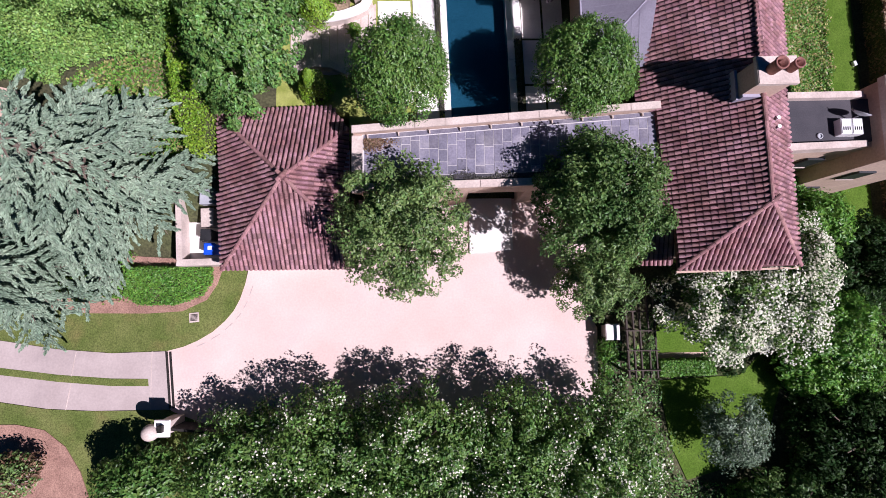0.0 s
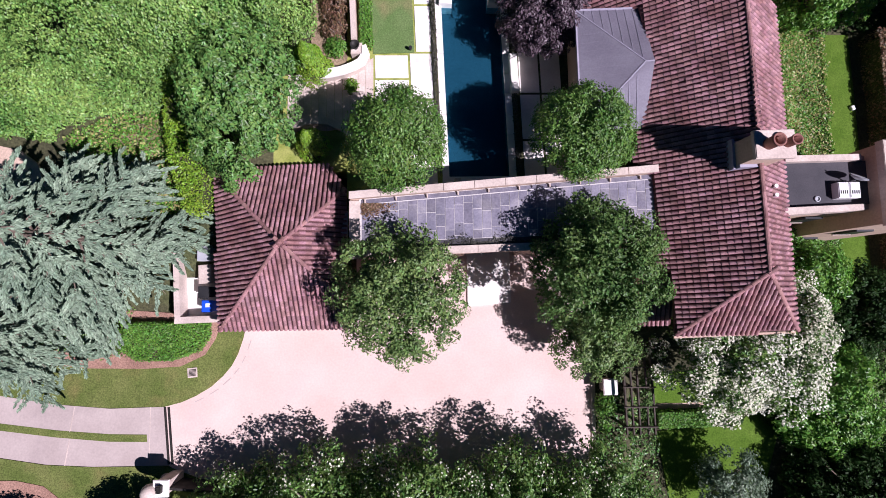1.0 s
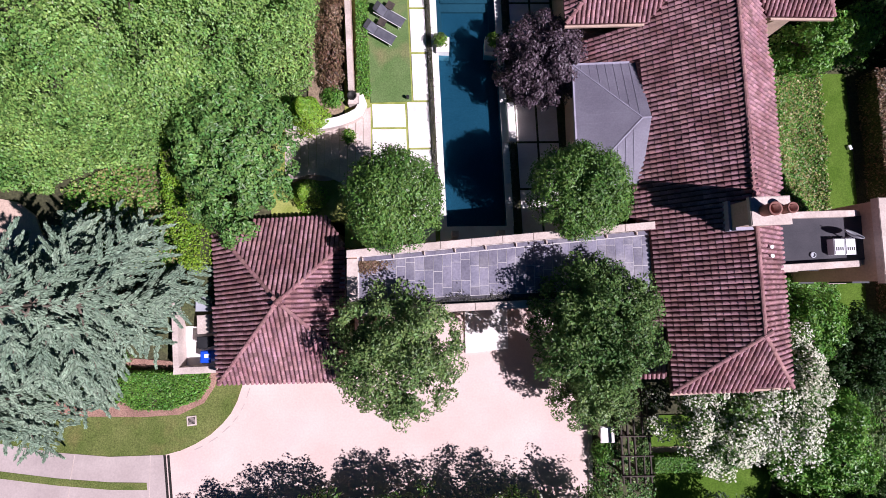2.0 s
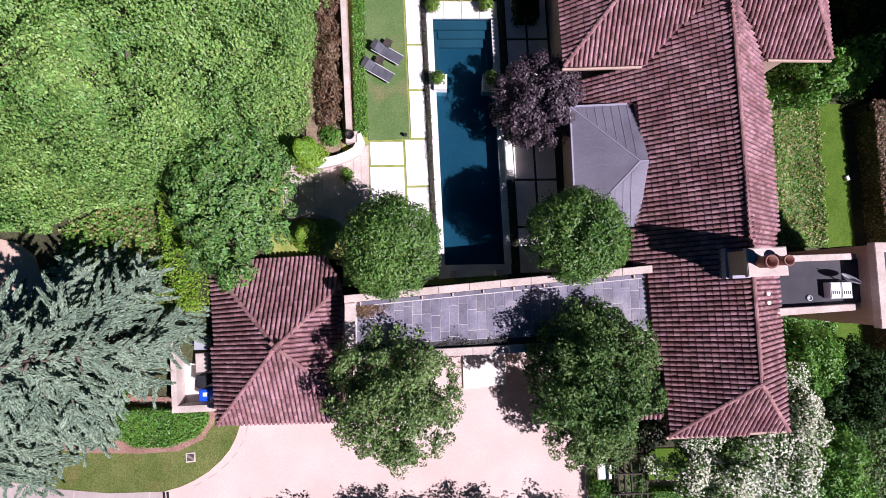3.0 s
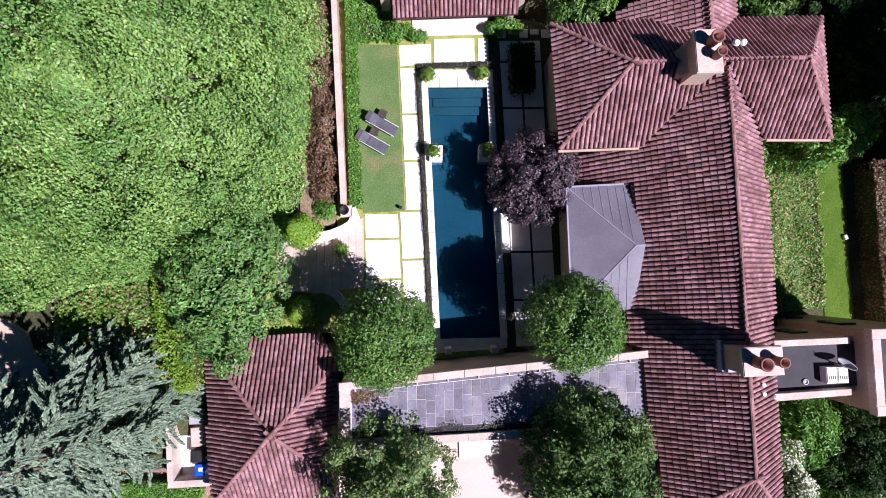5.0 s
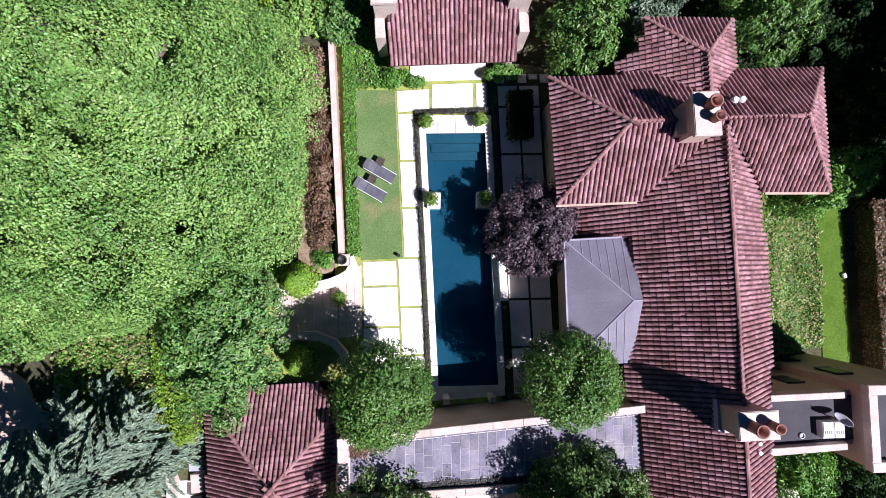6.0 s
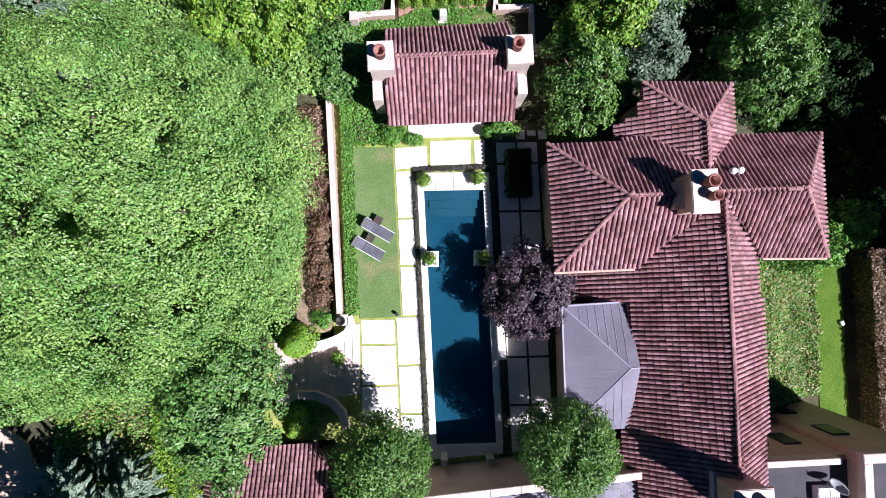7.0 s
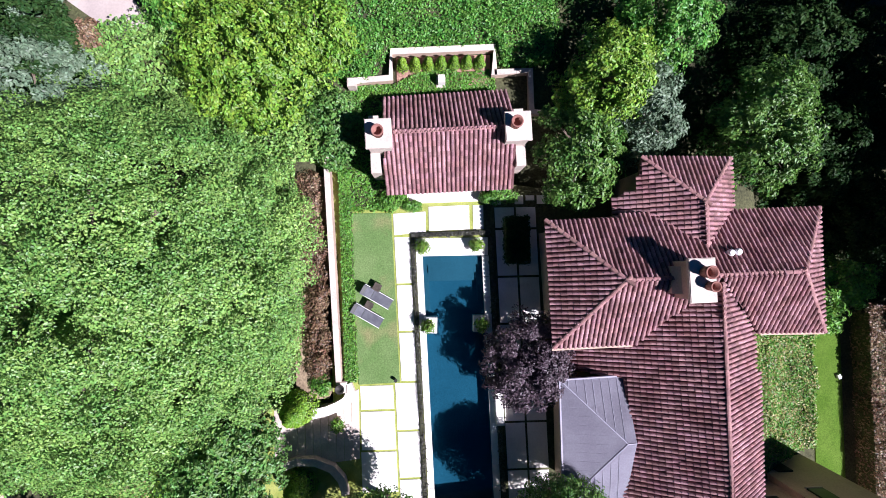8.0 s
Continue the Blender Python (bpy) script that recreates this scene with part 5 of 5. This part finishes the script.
leafy("hedge", "brownish boundary hedge of the lower lawn", [(29.9, 2), (31.6, 2), (31.6, 19.2), (29.8, 19.2)], -4.5, -3.0, 11000, 0.17, L_RED)
leafy("hedge", "bright clipped hedge between two lawns", [(13.95, -5.0), (17.1, -4.95), (17.1, -4.15), (13.95, -4.1)], -3.1, -2.35, 3500, 0.12, L_HEDGE)
leafy("shrub", "mixed shrubs beyond the blossom tree", [(20.5, -2.0), (25, -1), (26, -7), (21.5, -6)], -3.1, -2.2, 6000, 0.2, L_HEDGE, "planting", kind="stuff", lump=0.3)
for x, y in ((18.2, -4.45), (20.9, -4.4)):
    tree("bush", "dark clipped ball shrub by the hedge", x, y, -3.1, -2.0, 0.75, 0.75, 40, 0.2, 2600, 0.1, L_SHADED_DARK, category="shrub", rz=0.75, ragged=0.03, trunk_r=0.05, group="ball shrubs")


def cone(label, cx, cy, z0, h, r, n, material, group="", leaf=0.1):
    t = thing("topiary", label, "shrub", (cx, cy, z0), group)
    bm = bmesh.new()
    tube(bm, (0, 0, -0.2), (0, 0, h * 0.8), 0.05, 0.02)
    part("trunk", bm, M_BARK, t)
    part("heart", lathe(bmesh.new(), [(r * 0.6, 0.02), (r * 0.85, h * 0.2), (r * 0.5, h * 0.55), (0.03, h * 0.85)], n=14), M_SOIL, t)
    u = rng.random(n) ** 0.7
    a = rng.uniform(0, 2 * math.pi, n)
    rad = r * (1 - u ** 1.5) ** 0.8 * rng.uniform(0.86, 1.06, n) * (1 + 0.12 * np.sin(3 * a + 9 * u))
    P = np.column_stack([cx + rad * np.cos(a), cy + rad * np.sin(a), z0 + h * u])
    leaves("foliage", P, np.column_stack([np.cos(a), np.sin(a), np.full(n, 0.8)]), leaf, material, t, 0.6, 0.45)
    return t


cone("lime-green clipped conical shrub by the landing", -5.0, 14.95, -0.1, 3.0, 0.95, 5000, L_LIME, "conical shrubs", 0.13)
cone("lime-green clipped conical shrub in tree shade", -5.0, 10.7, -0.2, 2.6, 0.85, 4000, L_LIME, "conical shrubs", 0.13)
for i in range(7):
    cone("small bright conical shrub in a row", 0.85 + i * 0.7, 33.3 + 0.02 * i, -0.1, 1.5, 0.36, 1300, L_LIME, "row of seven conical shrubs", 0.08)
for i in range(9):
    y = 17.2 + i * 1.2
    tree("bush", "dark reddish shrub along the garden wall", -3.85 - 0.05 * i + rng.uniform(-0.15, 0.15), y, -0.05, 1.05 + rng.uniform(-0.1, 0.2), 0.8, 0.85, 20, 0.3, 1500, 0.14, L_RED, category="shrub", rz=0.7, trunk_r=0.04, group="red shrubs along the wall")
tree("bush", "green shrub inside the curved wall", -3.75, 16.1, -0.05, 0.9, 0.7, 0.7, 20, 0.28, 1300, 0.13, L_HEDGE, category="shrub", rz=0.6, trunk_r=0.04)
for x, y, rx, ry in ((0.15, 25.85, 0.85, 0.55), (6.0, 26.15, 1.0, 0.6), (5.25, 25.95, 0.35, 0.3), (1.2, 25.6, 0.5, 0.25)):
    tree("bush", "low green shrub by the pool house door", x, y, -0.05, 0.85, rx, ry, 22, 0.25, 1700, 0.12, L_HEDGE, category="shrub", rz=0.55, trunk_r=0.04, group="shrubs by the pool house door")
# Near-black leaves put the house's shade into this hedge's colour.
leafy("hedge", "dark box hedge in the shade of the house", [(6.25, 22.4), (7.5, 22.4), (7.5, 24.9), (6.2, 24.9)], -0.05, 0.9, 2600, 0.13, L_SHADED_DARK)

# ---- small things ----


def potted(label, x, y, z, r, leafm=L_YELLOW):
    p = thing("potted_plant", label, "plant", (x, y, z), "potted plants round the pool")
    part("pot", lathe(bmesh.new(), [(r * 0.55, 0), (r * 0.75, r * 0.5), (r * 0.85, r), (r * 0.9, r * 1.05), (r * 0.78, r * 1.05), (r * 0.7, r * 0.9)], n=18), M_CAST, p, "pale stone pot", True)
    d = dirs(240, 0.0)
    P = np.array([x, y, z + r * 1.1]) + d * np.array([r * 1.25, r * 1.25, r * 1.0]) * rng.uniform(0.4, 1.05, (len(d), 1))
    leaves("foliage", P, d + np.array([0, 0, 0.4]), 0.26, leafm, p, 0.2, 0.4, d)
    return p


for x, y, z in ((1.75, 23.38, 0.02), (4.68, 23.42, 0.02), (1.95, 19.1, 0.28), (4.85, 19.1, 0.28), (-3.0, 13.9, 0.0)):
    potted("stone pot with a small bright leafy plant", x, y, z, 0.34)


def lounger(x, y, turn):
    t = thing("sun_lounger", "grey sling sun lounger on a pale frame", "sun lounger", (0, 0, 0), "pair of sun loungers")
    for s in (-0.33, 0.33):
        bm = bmesh.new()
        tube(bm, (-1.0, s, 0.32), (1.0, s, 0.32), 0.022, 0.022, 6)
        part("frame", bm, M_WHITE, t)
        for lx_ in (-0.75, 0.8):
            part("leg", tube(bmesh.new(), (lx_, s, 0), (lx_, s, 0.32), 0.02, 0.02, 6), M_WHITE, t)
    part("seat", prism(bmesh.new(), [(-0.3, -0.31), (0.98, -0.31), (0.98, 0.31), (-0.3, 0.31)], 0.325, 0.345), M_SLING, t)
    bm = bmesh.new()
    prism(bm, [(-1.0, -0.31), (-0.32, -0.31), (-0.32, 0.31), (-1.0, 0.31)], [0.62, 0.33, 0.33, 0.62], [0.64, 0.35, 0.35, 0.64])
    part("backrest", bm, M_SLING, t)
    part("pillow", prism(bmesh.new(), [(-1.02, -0.28), (-0.78, -0.28), (-0.78, 0.28), (-1.02, 0.28)], [0.64, 0.55, 0.55, 0.64], [0.72, 0.62, 0.62, 0.72], 0.02), M_BLACK, t, "dark head pillow")
    t.matrix_basis = pose(x, y, 0.015, 0, 0, turn) @ Matrix.Scale(0.88, 4)
    return t


lounger(-0.78, 20.72, -31)
lounger(-1.3, 19.72, -31)
for x, y in ((-0.75, 21.25), (-1.2, 20.28)):
    s = thing("side_table", "small square wooden side table on the grass", "table", (x, y, 0), "side tables by the loungers")
    slab("tabletop", boxpts(x, y, 0.42, 0.42, -31), 0.38, 0.42, M_TIMBER, s)
    for a, b in ((-1, -1), (1, -1), (1, 1), (-1, 1)):
        part("leg", tube(bmesh.new(), (a * 0.15, b * 0.15, 0), (a * 0.15, b * 0.15, 0.38), 0.02, 0.02, 6), M_TIMBER, s)
urn = thing("urn", "dark urn on the end pier of the curved wall", "urn", (-2.75, 15.95, 0.55))
part("bowl", lathe(bmesh.new(), [(0.12, 0), (0.08, 0.1), (0.2, 0.28), (0.26, 0.4), (0.22, 0.42), (0.15, 0.3)], n=18), M_IRON, urn, "", True)
tagged(slab("wall_pier", boxpts(-2.72, 15.95, 0.6, 0.6), -0.1, 0.58, M_CAST, bevel=0.03), "round-topped pale stone pier", "pier")
lt = thing("garden_light", "small black garden spotlight at the lawn corner", "lamp", (0.15, 16.15, 0))
part("body", lathe(bmesh.new(), [(0.05, 0), (0.05, 0.14), (0.09, 0.16), (0.09, 0.3)], n=12), M_BLACK, lt)
ped = thing("pedestal", "white stone pedestal among the cones", "pedestal", (2.95, 32.45, -0.05))
part("plinth", prism(bmesh.new(), boxpts(0, 0, 0.55, 0.6), 0, 0.25, 0.02), M_CAST, ped)
part("shaft", prism(bmesh.new(), boxpts(0, 0, 0.36, 0.4), 0.25, 0.8, 0.02), M_COPING, ped)
# bin store
bs = thing("bin_store", "walled bin enclosure beside the outbuilding", "enclosure", (-11.4, 3.5, -2), kind="structure")
slab("floor", [(-12.5, 1.5), (-9.6, 1.5), (-9.6, 6.9), (-12.7, 6.9)], -2.2, -1.5, M_COPING, bs)
slab("wall", [(-12.45, 1.45), (-10.2, 1.5), (-10.2, 1.85), (-12.42, 1.8)], -2.2, -0.65, M_CAST, bs)
slab("wall", [(-12.45, 1.8), (-12.15, 1.8), (-12.4, 6.1), (-12.7, 6.1)], -2.2, -0.65, M_CAST, bs)


def bin_(x, y, m, label):
    b = thing("wheelie_bin", label, "bin", (x, y, -1.5), "bins in the store")
    part("body", prism(bmesh.new(), boxpts(0, 0, 0.5, 0.55), 0, 0.82, 0.02), m, b)
    part("lid", prism(bmesh.new(), boxpts(0, 0, 0.56, 0.62), 0.83, 0.9, 0.03), m, b)
    part("handle", tube(bmesh.new(), (-0.2, -0.34, 0.82), (0.2, -0.34, 0.82), 0.02, 0.02, 6), M_BLACK, b)
    part("panel", prism(bmesh.new(), boxpts(0.05, 0.05, 0.22, 0.2), 0.9, 0.91), M_WHITE if m is M_BLUE else M_BLACK, b, "pale lid sticker")


bin_(-10.75, 2.35, M_BLUE, "bright blue wheelie bin with closed lid")
bin_(-10.95, 3.1, M_BLACK, "black wheelie bin with closed lid")
crate = thing("storage_box", "beige storage box with a raised rim", "box", (-10.95, 4.05, -1.5))
part("body", prism(bmesh.new(), boxpts(0, 0, 0.62, 0.95, 3), 0, 0.72, 0.02), M_DRIVE, crate)
part("lid", prism(bmesh.new(), boxpts(0, 0, 0.68, 1.0, 3), 0.73, 0.8, 0.02), M_CAST, crate, "pale beige lid")
ac = thing("air_conditioner", "grey outdoor air conditioning unit with two dark vents", "air conditioner", (-10.98, 5.15, -1.5))
part("body", prism(bmesh.new(), boxpts(0, 0, 0.74, 0.8), 0, 0.9, 0.03), M_GREYBOX, ac)
for s in (-0.17, 0.17):
    g = part("grille", prism(bmesh.new(), boxpts(s, 0.22, 0.24, 0.2), 0.9, 0.912), M_BLACK, ac)
    for i in range(3):
        part("slat", prism(bmesh.new(), boxpts(s, 0.16 + i * 0.06, 0.2, 0.015), 0.912, 0.925), M_GREYBOX, g)
part("pipe", tube(bmesh.new(), (0.3, -0.42, 0.3), (0.5, -1.6, 0.25), 0.03, 0.03, 6), M_WHITE, ac, "white pipe")
# roof equipment on the flat roof
dish = thing("satellite_dish", "pale grey satellite dish on a short mast", "satellite dish", (21.0, 7.85, 3.06))
part("mast", tube(bmesh.new(), (0, 0, 0), (0, 0, 0.5), 0.03, 0.03, 8), M_GREYBOX, dish)
bm = lathe(bmesh.new(), [(0.02, 0.0), (0.2, 0.03), (0.35, 0.1), (0.42, 0.16), (0.42, 0.175), (0.34, 0.12), (0.18, 0.05), (0.02, 0.02)], n=24)
bmesh.ops.rotate(bm, cent=(0, 0, 0), matrix=Matrix.Rotation(radians(-55), 3, "X") @ Matrix.Rotation(radians(15), 3, "Y"), verts=bm.verts)
bmesh.ops.translate(bm, vec=(0, 0, 0.55), verts=bm.verts)
part("reflector", bm, M_GREYBOX, dish, "", True)
part("arm", tube(bmesh.new(), (0, 0, 0.45), (-0.45, 0.3, 0.7), 0.018, 0.018, 6), M_IRON, dish)
for k in range(2):
    v = thing("roof_ventilator", "white roof ventilator box with louvres", "ventilator", (20.5 + k * 0.55, 7.4, 3.06), "roof ventilators")
    part("body", prism(bmesh.new(), boxpts(0, 0, 0.5, 0.75), 0, 0.4, 0.03), M_WHITE, v)
    for i in range(4):
        part("slat", prism(bmesh.new(), boxpts(-0.15 + i * 0.1, -0.1, 0.05, 0.16), 0.4, 0.41), M_BLACK, v)
rp = thing("roof_drain", "round drain on the flat roof", "drain", (19.5, 7.05, 3.06))
part("rim", lathe(bmesh.new(), [(0.14, 0), (0.14, 0.06), (0.1, 0.07), (0.1, 0.02)], n=16), M_GREYBOX, rp)
sp = thing("lawn_marker", "small white box on the lower lawn", "box", (28.8, 14.45, -4.32))
part("body", prism(bmesh.new(), boxpts(0, 0, 0.22, 0.3, 20), 0, 0.18, 0.02), M_WHITE, sp)
# gate pier with lamp beside the drive
pier = thing("gate_pier", "stone gate pier with white cap and dark lantern by the drive", "pier", (-12.65, -6.75, -2.05))
part("shaft", prism(bmesh.new(), boxpts(0, 0, 0.6, 0.62), 0, 1.6, 0.02), M_CAST, pier)
part("cap", prism(bmesh.new(), boxpts(0, 0, 0.78, 0.84), 1.6, 1.72, 0.03), M_COPING, pier)
part("lantern", prism(bmesh.new(), boxpts(0, 0.02, 0.24, 0.34), 1.72, 1.95, 0.02), M_IRON, pier)
pier2 = thing("gate_pier", "round stone pier beside the gate, ball on top", "pier", (-13.25, -6.95, -2.05))
part("shaft", lathe(bmesh.new(), [(0.36, 0), (0.36, 0.1), (0.27, 0.16), (0.25, 1.1), (0.33, 1.14), (0.33, 1.22)], n=20), M_CAST, pier2, "", True)
ball = thing("stone_ball", "weathered white stone ball on the gate pier", "ball", (-13.25, -6.95, -0.83))
part("ball", lathe(bmesh.new(), [(0.02 + 0.4 * math.sin(math.pi * i / 12), 0.4 - 0.4 * math.cos(math.pi * i / 12)) for i in range(13)], n=22), M_CAST, ball, "", True)
tagged(slab("gate_rail", strip([(-12.5, -6.85), (-9.0, -7.2)], 0.12), -1.9, -0.6, M_IRON), "dark iron sliding gate rail", "gate")
# pergola over the garden steps
pg = thing("pergola", "dark timber pergola with open slats", "pergola", (12.0, -2.2, -2))
for x in (11.25, 11.6, 11.95, 12.4, 12.75):
    slab("beam", strip([(x, 0.3), (x + 0.05, -4.7)], 0.07), -0.55, -0.4, M_TIMBER, pg)
for i in range(5):
    slab("slat", strip([(11.15, -0.2 - i * 1.02), (12.9, -0.22 - i * 1.02)], 0.06), -0.4, -0.3, M_TIMBER, pg)
for x in (11.55, 12.6):
    for y in (0.0, -2.2, -4.5):
        slab("post", boxpts(x, y, 0.12, 0.12), -3.1, -0.55, M_TIMBER, pg)
gp = thing("garden_pillar", "pale square stone pillar beside the pergola", "pillar", (10.75, -2.35, -2.1))
part("shaft", prism(bmesh.new(), boxpts(0, 0, 0.5, 0.62), 0, 1.0, 0.02), M_CAST, gp)
part("cap", prism(bmesh.new(), boxpts(0, 0, 0.78, 0.86), 1.0, 1.1, 0.03), M_COPING, gp)
tree("bush", "climbing plant over the pergola edge", 12.5, -2.8, -3.1, -0.2, 0.5, 2.0, 24, 0.3, 1800, 0.13, L_ASH, category="shrub", rz=0.7, trunk_r=0.04)
tree("bush", "green shrub at the court corner", 10.6, -3.6, -2.1, -1.0, 0.5, 1.3, 20, 0.28, 1600, 0.13, L_HEDGE, category="shrub", rz=0.6, trunk_r=0.04)
